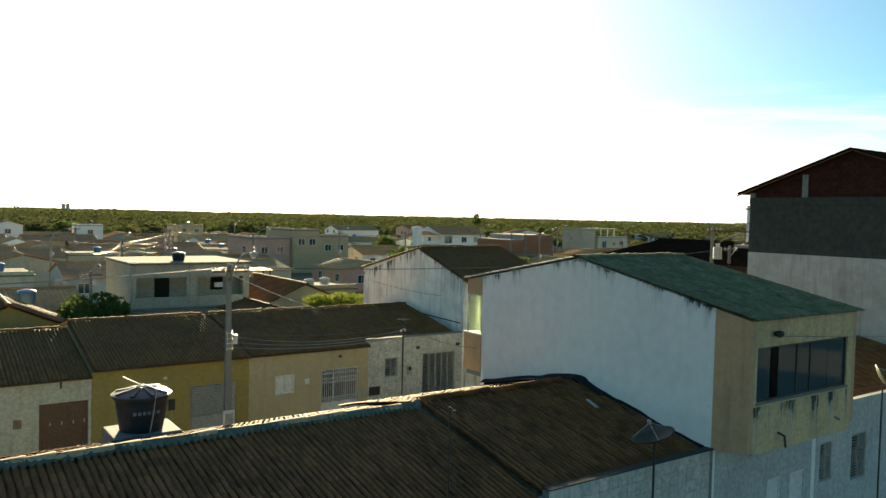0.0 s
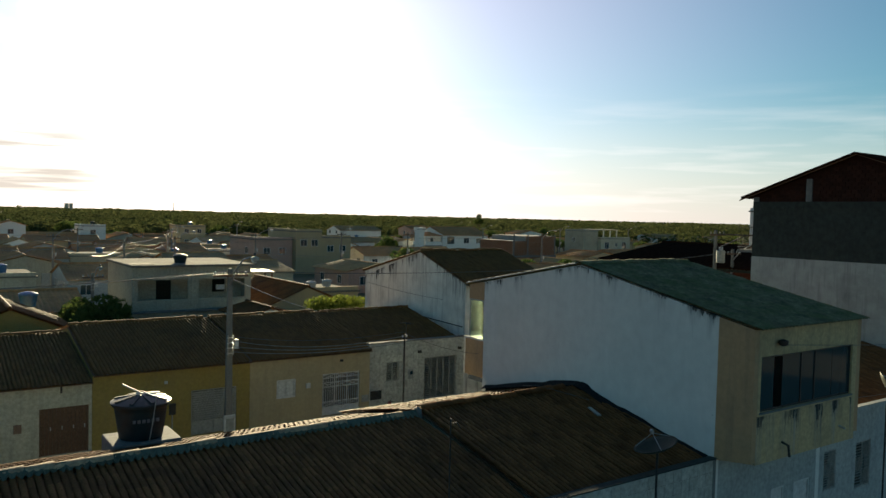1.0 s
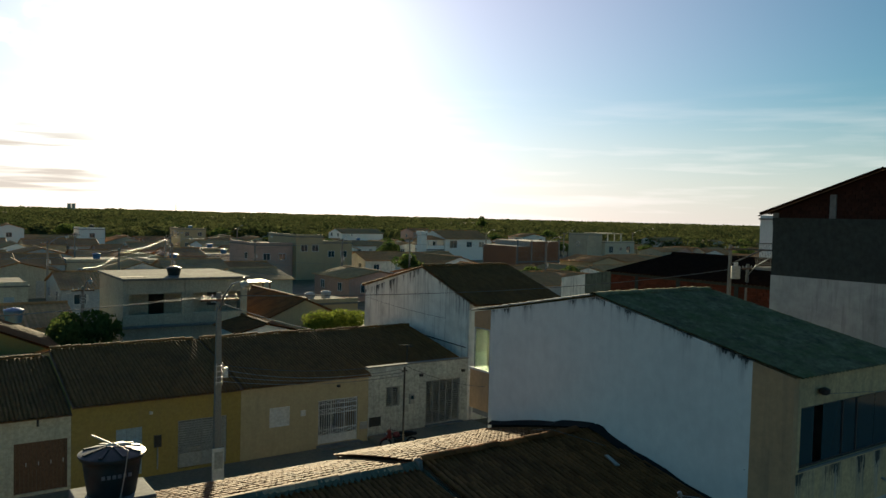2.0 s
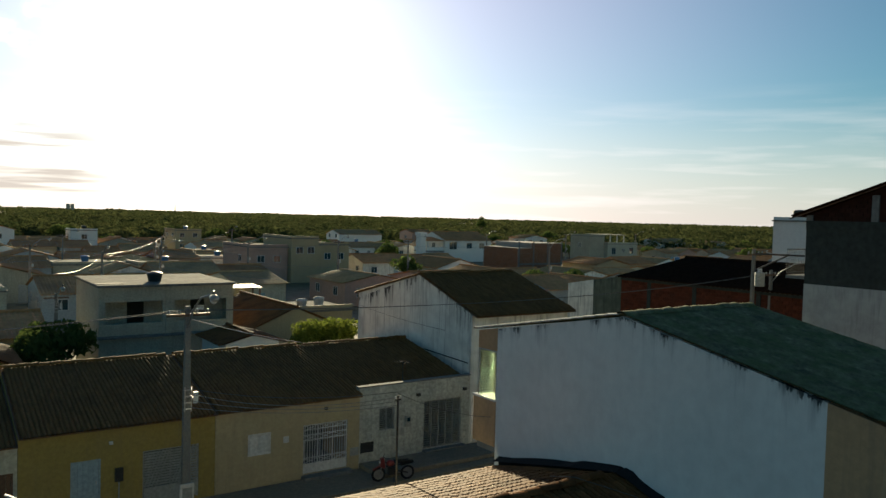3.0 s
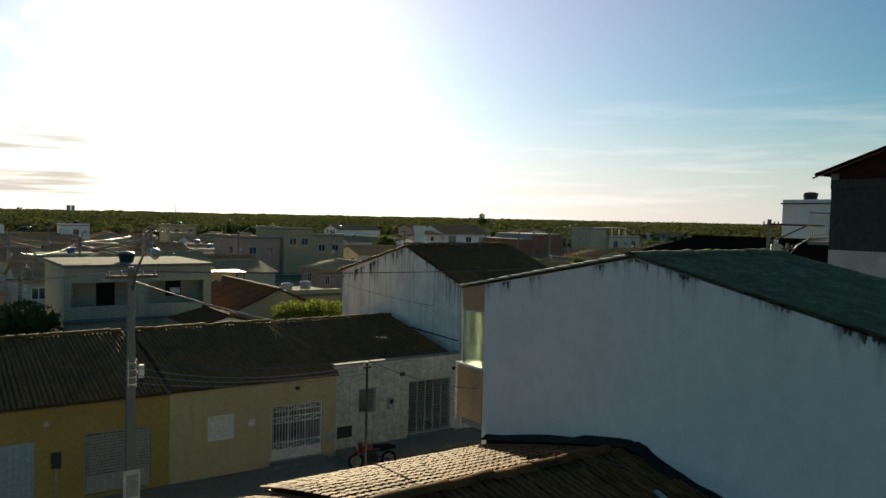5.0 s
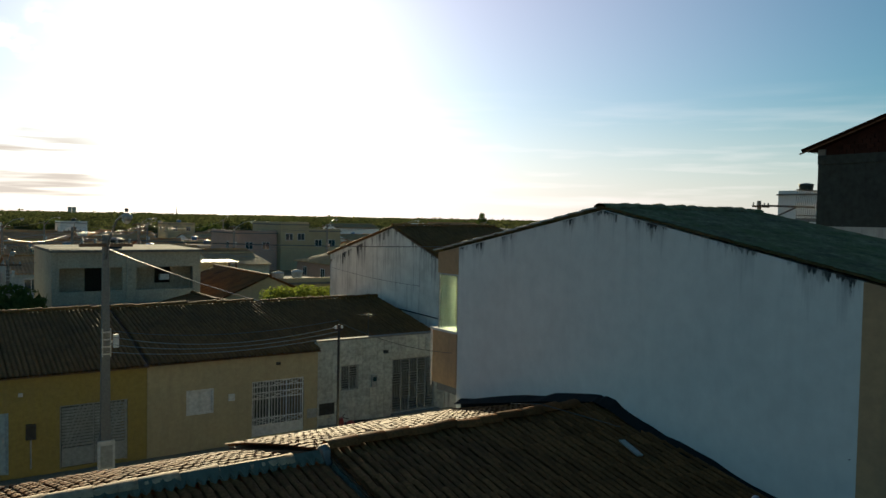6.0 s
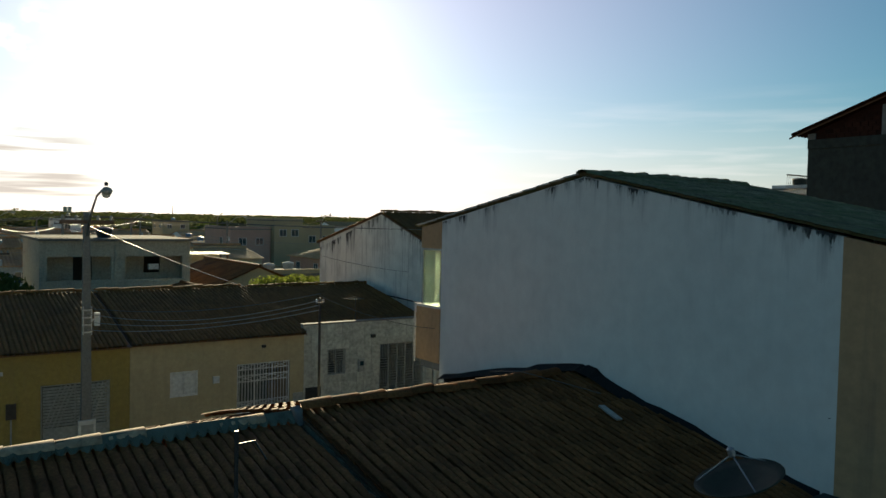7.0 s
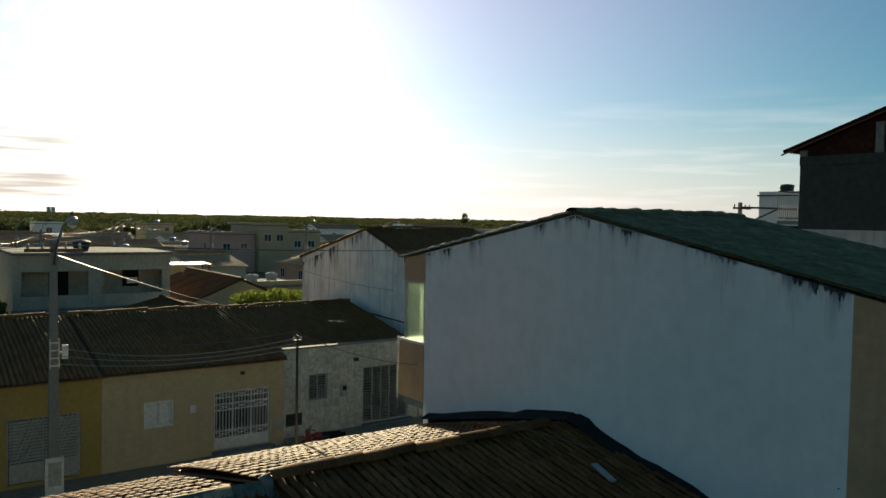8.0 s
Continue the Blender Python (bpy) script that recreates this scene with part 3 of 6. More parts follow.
def grille(parent, name, x0, x1, z0, z1, y, style, mat="white_paint", label=""):
    """A metal gate or window guard in a wall across y, its bars, rails and lower sheet each a mesh."""
    g = part(name, Shape().box(x0, y, z0, x0 + 0.05, y + 0.05, z1).box(x1 - 0.05, y, z0, x1, y + 0.05, z1).box(x0 + 0.05, y, z1 - 0.05, x1 - 0.05, y + 0.05, z1), mat, parent, label)
    w, h = x1 - x0, z1 - z0

    def sub(n, s):
        part(n, s, mat, g)
    if style == "bars":
        zb = z0 + 0.42
        sub("lower_sheet", Shape().box(x0 + 0.05, y + 0.01, z0 + 0.02, x1 - 0.05, y + 0.035, zb))
        for z in (zb + 0.22, zb + 0.95, zb + 1.17, z1 - 0.25):
            sub("rail", Shape().box(x0 + 0.05, y + 0.005, z, x1 - 0.05, y + 0.045, z + 0.035))
        n = 17
        for i in range(n):
            x = x0 + 0.05 + (w - 0.1) * (i + 0.5) / n
            sub("bar", Shape().box(x - 0.014, y + 0.012, zb, x + 0.014, y + 0.038, z1 - 0.05))
        for zz in (zb + 0.02, zb + 0.98, z1 - 0.24):
            for i in range(3):
                a, b = x0 + 0.05 + (w - 0.1) * i / 3, x0 + 0.05 + (w - 0.1) * (i + 1) / 3
                sub("brace", Shape().bar((a, y - 0.004, zz), (b, y - 0.004, zz + 0.2), 0.02).bar((a, y - 0.012, zz + 0.2), (b, y - 0.012, zz), 0.02))
        for k in (1 / 3, 2 / 3):
            x = x0 + w * k
            sub("stile", Shape().box(x - 0.025, y - 0.008, z0 + 0.02, x + 0.025, y + 0.05, z1 - 0.05))
    elif style == "diagonal":
        zb = z0 + 0.62
        for i in range(2):
            a, b = x0 + 0.05 + (w - 0.1) * i / 2, x0 + 0.05 + (w - 0.1) * (i + 1) / 2
            sub("leaf_sheet", Shape().box(a + 0.02, y + 0.015, z0 + 0.02, b - 0.02, y + 0.04, zb))
            n = 13
            for j in range(n):
                z = zb + 0.03 + (z1 - 0.1 - zb) * j / n
                sub("slat", Shape().box(a + 0.02, y + 0.02, z, b - 0.02, y + 0.035, z + 0.075))
            for j in range(4):
                o = j * 0.13
                sub("diagonal_bar", Shape().bar((a + 0.03 + o, y - 0.002, zb), (min(b - 0.02, a + 0.55 + o), y - 0.002, z1 - 0.06), 0.035))
            sub("stile", Shape().box(b - 0.03, y - 0.006, z0, b + 0.005, y + 0.05, z1 - 0.05))
    elif style == "weave":
        cols, rows = max(2, round(w / 0.42)), max(2, round(h / 0.5))
        for i in range(cols):
            for j in range(rows):
                a, b = x0 + 0.05 + (w - 0.1) * i / cols, x0 + 0.05 + (w - 0.1) * (i + 1) / cols
                c, d = z0 + 0.05 + (h - 0.1) * j / rows, z0 + 0.05 + (h - 0.1) * (j + 1) / rows
                s = Shape()
                for k in range(5):
                    q = (k + 0.5) / 5
                    if (i + j) % 2:
                        s.box(a + (b - a) * q - 0.011, y + 0.01, c, a + (b - a) * q + 0.011, y + 0.036, d)
                    else:
                        s.box(a, y + 0.012, c + (d - c) * q - 0.013, b, y + 0.038, c + (d - c) * q + 0.013)
                sub("bar_block", s)
        for i in range(1, cols):
            x = x0 + 0.05 + (w - 0.1) * i / cols
            sub("stile", Shape().box(x - 0.015, y, z0 + 0.02, x + 0.015, y + 0.042, z1 - 0.05))
        sub("bottom_rail", Shape().box(x0 + 0.05, y, z0, x1 - 0.05, y + 0.05, z0 + 0.05))
    return g


def shutter_window(parent, x0, x1, z0, z1, y, mat="white_paint"):
    w = part("window", Shape().panel("y", y - 0.03, 0.12, x0, x1, z0, z1, [(x0 + 0.06, x1 - 0.06, z0 + 0.06, z1 - 0.06)]), mat, parent, "white shuttered wooden window")
    mid = (x0 + x1) / 2
    for a, b in ((x0 + 0.065, mid - 0.005), (mid + 0.005, x1 - 0.065)):
        s = Shape().panel("y", y, 0.035, a, b, z0 + 0.065, z1 - 0.065, [(a + 0.05, b - 0.05, z0 + 0.12, z1 - 0.12)])
        leaf = part("shutter", s, mat, parent, "white louvred shutter leaf")
        n = int((z1 - z0 - 0.24) / 0.07)
        for j in range(n):
            z = z0 + 0.12 + (z1 - z0 - 0.24) * j / n
            part("slat", Shape().prism_x([(y + 0.004, z), (y + 0.010, z), (y + 0.034, z + 0.065), (y + 0.028, z + 0.065)], a + 0.05, b - 0.05), mat, leaf)
    return w


def plank_door(parent, x0, x1, z0, z1, y, mat, name="door", label="", leaves=1):
    d = part(name, Shape().panel("y", y - 0.02, 0.1, x0, x1, z0, z1, [(x0 + 0.06, x1 - 0.06, z0, z1 - 0.06)]), mat, parent, label)
    for k in range(leaves):
        a, b = x0 + 0.065 + (x1 - x0 - 0.13) * k / leaves, x0 + 0.065 + (x1 - x0 - 0.13) * (k + 1) / leaves
        s, n = Shape(), max(3, int((b - a) / 0.16))
        for i in range(n):
            s.box(a + (b - a) * i / n + 0.004, y + 0.015 + 0.004 * (i % 2), z0 + 0.01, a + (b - a) * (i + 1) / n - 0.004, y + 0.06, z1 - 0.065)
        part("leaf", s, mat, d)
        part("handle", Shape().box(b - 0.09, y - 0.02, z0 + 1.0, b - 0.06, y + 0.02, z0 + 1.14), "galvanised", d)
    return d


def far_window(parent, axis, at, u, z, w, h, side=-1, mat="white_paint"):
    """Frame with a recessed pane and a sill, on a wall across the axis; side -1 looks towards -axis."""
    s, g = Shape(), Shape()
    t = 0.05 * side
    lo, hi = sorted((at, at + t))
    lo2, hi2 = sorted((at + 0.002 * side, at + 0.02 * side))
    bars = [(u - w / 2 - 0.06, u - w / 2, z - 0.06, z + h + 0.06), (u + w / 2, u + w / 2 + 0.06, z - 0.06, z + h + 0.06), (u - w / 2, u + w / 2, z + h, z + h + 0.06), (u - w / 2, u + w / 2, z - 0.06, z), (u - 0.025, u + 0.025, z, z + h)]
    for a, b, c, d in bars:
        s.box(lo, a, c, hi, b, d) if axis == "x" else s.box(a, lo, c, b, hi, d)
    if axis == "x":
        g.box(lo2, u - w / 2, z, hi2, u + w / 2, z + h)
    else:
        g.box(u - w / 2, lo2, z, u + w / 2, hi2, z + h)
    win = part("window", s, mat, parent)
    part("pane", g, "dark_glass", win)


def wall_tiles(parent, mat, y, x0, x1, z0, z1, holes, w=0.33, h=0.33):
    """Glazed tiles proud of a wall across y, each its own object, on one shared mesh."""
    me = Shape().box(0, 0, 0, w - 0.012, 0.012, h - 0.012).mesh("wall_tile")
    me.materials.append(M[mat])
    r = random.Random(int(x0))
    for i in range(int((x1 - x0) / w)):
        for j in range(int((z1 - z0) / h)):
            x, z = x0 + i * w, z0 + j * h
            if any(x + w > a and x < b and z + h > c and z < d for a, b, c, d in holes):
                continue
            ob = new("wall_tile", me)
            ob.location = (x, y - 0.014 + r.uniform(0, 0.003), z)
            ob.parent = parent


# ---- row of low houses across the street ----
FY, RY, RZ = 32.95, 38.9, 4.62


def row_house(label, x0, x1, mat, top, holes, y=FY, eave_z=3.42, ridge_z=RZ, parapet=False, singles=None, tile="old_clay_tile"):
    h = thing("row_house", label, "house", "row of low houses across the street")
    z0 = 0.0
    part("front_wall", Shape().panel("y", y, 0.2, x0, x1, z0, top, holes), mat, h)
    part("floor", Shape().box(x0 + 0.02, y + 0.2, 0.0, x1 - 0.02, 45.0, 0.16), "cement", h)
    part("back_wall", Shape().panel("y", 44.8, 0.2, x0, x1, z0, 3.3), "pale_render", h)
    for x in (x0, x1 - 0.15):
        part("side_wall", Shape().prism_x([(y + 0.2, 0), (44.8, 0), (44.8, 3.25), (RY, ridge_z - 0.14), (y + 0.2, eave_z - 0.16)], x, x + 0.15), mat, h)
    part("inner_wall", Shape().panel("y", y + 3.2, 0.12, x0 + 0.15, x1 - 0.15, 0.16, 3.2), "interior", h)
    ye = y + 0.35 if parapet else y - 0.28
    part("roof_deck", Shape().prism_x([(ye, eave_z - 0.07), (RY, ridge_z - 0.07), (45.1, 3.33), (45.1, 3.29), (RY, ridge_z - 0.11), (ye, eave_z - 0.11)], x0, x1), "brown_wood", h)
    tiled_slope(h, tile, x0, x1, (RY, ridge_z), (ye, eave_z), sag=0.05, singles=singles)
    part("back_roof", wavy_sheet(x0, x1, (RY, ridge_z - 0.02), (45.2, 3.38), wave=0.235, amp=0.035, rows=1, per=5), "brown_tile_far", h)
    ridge_tiles(h, tile, x0, x1, RY, ridge_z + 0.02)
    return h


# tiled-front house
g2, w2 = (22.36, 24.46, 0.42, 2.66), (20.02, 20.80, 1.58, 2.60)
house_t = row_house("low house faced with pale patterned tiles", 18.99, 24.95, "glazed_tile", 3.60, [g2, w2], y=33.05, eave_z=3.46, ridge_z=4.58, parapet=True)
part("coping", Shape().box(18.97, 33.0, 3.602, 24.97, 33.3, 3.66), "cement", house_t)
grille(house_t, "garage_gate", *g2, 33.1, "weave", "grey_paint", "grey metal gate of woven bar blocks")
grille(house_t, "window_guard", *w2, 33.1, "weave", "grey_paint", "grey metal window guard")
part("step", Shape().box(22.3, 32.75, 0.362, 24.6, 33.03, 0.42), "cement", house_t)
meter = part("meter_box", Shape().box(21.36, 32.95, 1.62, 21.62, 33.04, 2.12), "grey_paint", house_t, bevel=0.01)
part("meter_dial", Shape().box(21.41, 32.935, 1.86, 21.57, 32.947, 2.04), "dark_glass", meter)
part("vent_block", Shape().box(19.1, 33.03, 0.75, 19.75, 33.047, 1.2), "dark_metal", house_t)
for k in range(2):
    part("wall_lamp", Shape().box(22.0 - 0.08 + k * 2.6, 32.9, 2.95, 22.08 + k * 2.6, 33.04, 3.08), "dark_metal", house_t)

wall_tiles(house_t, "glazed_tile", 33.05, 19.0, 24.95, 0.3, 3.6, [g2, w2])

# beige house
gb, wb = (16.38, 18.42, 0.30, 2.36), (14.02, 14.98, 1.42, 2.30)
house_b = row_house("low beige rendered house with a barred gate", 12.72, 18.98, "beige_render", 3.40, [gb, wb], singles=(13.0, 15.6))
grille(house_b, "garage_gate", *gb, FY + 0.05, "bars", "white_paint", "white metal gate of upright bars")
shutter_window(house_b, *wb, FY + 0.05)
part("step", Shape().box(16.3, 32.5, 0.171, 18.5, 32.93, 0.29), "cement", house_b)
part("meter_box", Shape().box(15.5, FY - 0.07, 1.78, 15.72, FY - 0.004, 2.02), "white_paint", house_b)
part("gas_cover", Shape().box(18.55, FY - 0.03, 0.75, 18.95, FY - 0.004, 1.1), "grey_paint", house_b)
part("wall_lamp", Shape().box(17.3, FY - 0.14, 2.92, 17.42, FY - 0.004, 3.02), "dark_metal", house_b)

# yellow house
gy, dy = (10.06, 12.10, 0.25, 2.26), (7.66, 8.64, 0.30, 2.22)
house_y = row_house("low ochre-yellow rendered house with a slatted gate", 6.05, 12.71, "yellow_render", 3.36, [gy, dy], eave_z=3.40)
grille(house_y, "garage_gate", *gy, FY + 0.05, "diagonal", "grey_paint", "grey metal gate with slats and diagonal bars")
plank_door(house_y, *dy, FY + 0.05, "blue_door", label="pale blue front door")
part("meter_box", Shape().box(9.10, FY - 0.09, 1.32, 9.38, FY - 0.004, 1.80), "dark_metal", house_y)
part("pipe", Shape().tube([(9.24, FY - 0.04, 0.4), (9.24, FY - 0.04, 1.32)], 0.025, 8), "grey_paint", house_y)
part("wall_lamp", Shape().box(8.9, FY - 0.12, 2.7, 9.02, FY - 0.004, 2.8), "white_paint", house_y)

# pale house at the end of the row
dw = (4.12, 5.92, 0.25, 2.16)
house_w = row_house("low pale house with brown folding doors", -0.6, 6.04, "pale_render", 3.12, [dw], eave_z=3.16, ridge_z=4.30)
plank_door(house_w, *dw, FY + 0.05, "brown_wood", name="folding_door", label="brown wooden folding door", leaves=4)
part("meter_box", Shape().box(3.22, FY - 0.07, 1.32, 3.5, FY - 0.004, 1.66), "rust_sheet", house_w)
part("pipe", Shape().tube([(4.9, FY - 0.05, 2.75), (4.9, FY - 0.05, 3.05)], 0.04, 8), "dark_metal", house_w)
house_w2 = row_house("low pale house with a shut window", -8.0, -0.62, "beige_render", 3.2, [(-4.5, -3.4, 1.2, 2.2)], eave_z=3.2, ridge_z=4.3)
shutter_window(house_w2, -4.5, -3.4, 1.2, 2.2, FY + 0.05)
rod = thing("roof_antenna", "thin dark metal antenna rod above the tiled-front parapet", "antenna")
part("mast", Shape().tube([(21.4, 33.4, 3.3), (21.4, 33.4, 4.55)], 0.022, 8), "dark_metal", rod)
for k in range(4):
    part("element", Shape().tube([(21.15 - 0.04 * k, 33.1 + k * 0.18, 4.5), (21.65 + 0.04 * k, 33.1 + k * 0.18, 4.5)], 0.009, 6), "dark_metal", rod)
part("boom", Shape().tube([(21.4, 33.0, 4.48), (21.4, 33.75, 4.48)], 0.012, 6), "dark_metal", rod)

# parked motorcycle on the pavement


def motorcycle(x, y, z, yaw):
    m = thing("motorcycle", "small red motorcycle parked on the pavement", "motorcycle", at=(x, y, z))
    m.rotation_euler = (0, 0, radians(yaw))
    for cx in (-0.62, 0.62):
        s = Shape()
        n, k = 22, 8
        for i in range(n):
            a = 2 * math.pi * i / n
            for j in range(k):
                b = 2 * math.pi * j / k
                r = 0.255 + 0.045 * math.cos(b)
                s.v.append((cx + r * math.cos(a), 0.045 * math.sin(b), 0.30 + r * math.sin(a)))
        s.f += [(i * k + j, ((i + 1) % n) * k + j, ((i + 1) % n) * k + (j + 1) % k, i * k + (j + 1) % k) for i in range(n) for j in range(k)]
        w = part("wheel", s, "tar", m, "black tyre", smooth=True)
        part("rim", Shape().tube([(cx, -0.03, 0.30), (cx, 0.03, 0.30)], 0.20, 18), "galvanised", w)
    part("frame", Shape().tube([(-0.62, 0.06, 0.30), (-0.15, 0.06, 0.42), (0.35, 0.0, 0.80)], 0.03, 8).tube([(-0.5, 0, 0.66), (0.3, 0, 0.62)], 0.035, 8), "dark_metal", m, smooth=True)
    part("engine", Shape().box(-0.18, -0.13, 0.26, 0.22, 0.13, 0.56), "dark_metal", m, bevel=0.04)
    part("fuel_tank", Shape().lathe((0.12, 0, 0.62), [(0.10, 0), (0.17, 0.05), (0.18, 0.14), (0.12, 0.22), (0.04, 0.25)], 16), "red_paint", m, "red fuel tank", smooth=True)
    part("front_fairing", Shape().prism_y([(0.35, 0.55), (0.58, 0.62), (0.56, 0.95), (0.42, 1.0)], -0.12, 0.12), "red_paint", m, "red front fairing", bevel=0.03)
    part("front_mudguard", Shape().prism_y([(0.40, 0.58), (0.62, 0.66), (0.88, 0.52), (0.86, 0.49), (0.62, 0.62), (0.42, 0.55)], -0.06, 0.06), "red_paint", m)
    part("seat", Shape().box(-0.70, -0.13, 0.74, 0.02, 0.13, 0.84), "tar", m, bevel=0.04)
    part("tail", Shape().prism_y([(-0.85, 0.70), (-0.3, 0.60), (-0.3, 0.735), (-0.85, 0.80)], -0.10, 0.10), "tar", m, bevel=0.02)
    part("fork", Shape().tube([(0.62, 0.07, 0.30), (0.40, 0.07, 0.98)], 0.022, 8).tube([(0.62, -0.07, 0.30), (0.40, -0.07, 0.98)], 0.022, 8), "galvanised", m)
    part("handlebar", Shape().tube([(0.28, -0.34, 1.02), (0.40, -0.1, 1.0), (0.40, 0.1, 1.0), (0.28, 0.34, 1.02)], 0.016, 8), "dark_metal", m)
    part("headlight", Shape().lathe((0.52, 0, 0.80), [(0.05, -0.06), (0.09, -0.02), (0.09, 0.04), (0.03, 0.07)], 14), "lamp_glass", m)
    part("exhaust", Shape().tube([(0.1, -0.15, 0.28), (-0.4, -0.16, 0.28), (-0.85, -0.16, 0.36)], [0.025, 0.045, 0.05], 10), "galvanised", m, smooth=True)
    part("side_stand", Shape().tube([(0, 0.08, 0.3), (0.02, 0.22, 0.0)], 0.012, 6), "dark_metal", m)


motorcycle(19.45, 30.85, 0.17, 165)

# ---- stained gabled house behind the row ----
sh = thing("gabled_house", "two-storey house with a rain-stained white gable wall", "house")
SX, SY0, SY1, SPK = 25.6, 33.9, 45.4, 38.6
part("gable_wall", Shape().prism_x([(SY0, 0), (SY1, 0), (SY1, 6.35), (SPK, 7.95), (SY0, 6.4)], SX, SX + 0.2), "weathered_render", sh)
part("far_wall", Shape().prism_x([(SY0, 0), (SY1, 0), (SY1, 6.35), (SPK, 7.95), (SY0, 6.4)], 31.8, 32.0), "stained_white", sh)
wf = (26.1, 27.0, 3.7, 5.3)
part("front_wall", Shape().panel("y", SY0, 0.2, SX + 0.2, 31.8, 0, 6.3, [wf]), "stained_white", sh)
part("back_wall", Shape().panel("y", SY1 - 0.2, 0.2, SX + 0.2, 31.8, 0, 6.3), "pale_render", sh)
part("inner_wall", Shape().panel("y", SY0 + 2.5, 0.1, SX + 0.2, 31.8, 0, 6.3), "interior", sh)
part("roof_deck", Shape().prism_x([(SY0 - 0.5, 6.28), (SPK, 7.98), (SY1 + 0.3, 6.30), (SY1 + 0.3, 6.26), (SPK, 7.94), (SY0 - 0.5, 6.24)], SX - 0.05, 32.15), "brown_wood", sh)
tiled_slope(sh, "old_clay_tile", SX - 0.05, 32.15, (SPK, 8.05), (SY0 - 0.55, 6.36))
tiled_slope(sh, "old_clay_tile", SX - 0.05, 32.15, (SPK, 8.05), (SY1 + 0.35, 6.38))
ridge_tiles(sh, "old_clay_tile", SX - 0.05, 32.15, SPK, 8.07)
grille(sh, "window_guard", *wf, SY0 - 0.02, "weave", "dark_metal", "dark iron window guard")
part("gutter_line", Shape().tube([(SX - 0.03, SY0 + 0.2, 3.95), (SX - 0.03, 38.0, 4.05)], 0.03, 8), "dark_metal", sh)

# ---- near low houses with the tiled roofs in front of the camera ----
NRY = 17.4
nh = thing("low_house", "low house under a dark clay-tile roof beside a taller white wall", "house", "low houses between the streets")
part("front_wall", Shape().panel("y", 12.0, 0.2, 11.8, 17.9, 0, 3.74, [(13.0, 14.1, 1.0, 2.1), (15.2, 16.1, 0.16, 2.3)]), "cement", nh)
part("street_wall", Shape().panel("y", 21.75, 0.2, 11.8, 17.9, 0, 3.45, [(13.2, 14.2, 0.16, 2.3)]), "pale_render", nh)
part("side_wall", Shape().prism_x([(12.2, 0), (21.75, 0), (21.75, 3.4), (NRY, 4.5), (12.2, 3.5)], 11.8, 11.95), "pale_render", nh)
part("floor", Shape().box(11.95, 12.2, 0, 17.9, 21.75, 0.16), "cement", nh)
part("ceiling_slab", Shape().box(11.95, 12.2, 2.9, 17.9, 21.75, 3.0), "cement", nh)
part("roof_deck", Shape().prism_x([(12.3, 3.62), (NRY, 4.62), (22.0, 3.50), (22.0, 3.46), (NRY, 4.58), (12.3, 3.58)], 11.75, 17.92), "brown_wood", nh)
tiled_slope(nh, "clay_tile", 11.75, 17.86, (NRY, 4.69), (12.3, 3.70), singles=(14.6, 17.86), sag=0.03)
tiled_slope(nh, "clay_tile", 11.75, 17.86, (NRY, 4.69), (22.1, 3.57), sag=0.04)
ridge_tiles(nh, "clay_tile", 11.75, 17.6, NRY, 4.72, size=0.16, length=0.5)
part("coping", Shape().box(11.8, 11.97, 3.742, 17.9, 12.22, 3.775), "dark_cement", nh)
wall_tiles(nh, "glazed_tile", 12.0, 11.82, 17.9, 1.1, 3.74, [(13.0, 14.1, 1.0, 2.1), (15.2, 16.1, 0.16, 2.3)])
lone("roof_cable", Shape().tube([(15.9, 17.75, 4.83), (16.3, 17.35, 4.86), (16.7, 16.8, 4.74), (17.2, 16.1, 4.58)], 0.008, 6, caps=False), "wire", "thin cable lying over the roof ridge", "cable", smooth=True, fix=False)
flash = Shape()
rngf = random.Random(4)
pts = [(12.3, 3.72), (14.2, 4.06), (16.0, 4.46), (16.9, 4.74), (17.3, 4.81), (19.0, 4.46), (22.2, 3.72)]
prof = [(y_, z_) for i in range(len(pts) - 1) for k in range(5) for y_, z_ in [(pts[i][0] + (pts[i + 1][0] - pts[i][0]) * k / 5, pts[i][1] + (pts[i + 1][1] - pts[i][1]) * k / 5)]] + [pts[-1]]
top = [(y_, z_ + 0.03 + 0.08 * rngf.random()) for y_, z_ in prof]
low = [(y_, z_ - 0.25) for y_, z_ in prof]
n_ = len(prof)
flash.add([(17.93, *p) for p in low] + [(17.93, *p) for p in top] + [(17.70, y_, z_ - 0.06) for y_, z_ in prof], [])
flash.f += [(i, i + 1, n_ + i + 1, n_ + i) for i in range(n_ - 1)] + [(n_ + i, n_ + i + 1, 2 * n_ + i + 1, 2 * n_ + i) for i in range(n_ - 1)]
part("flashing", flash, "tar", nh, "black tar flashing along the wall")
chip = lone("roof_strip", Shape().box(-0.29, -0.06, 0, 0.29, 0.06, 0.03), "grey_paint", "short pale strip lying on the roof tiles", "strip")
chip.matrix_basis = pose(16.78, 15.47, 4.40, 2.5, -10.5, 76)

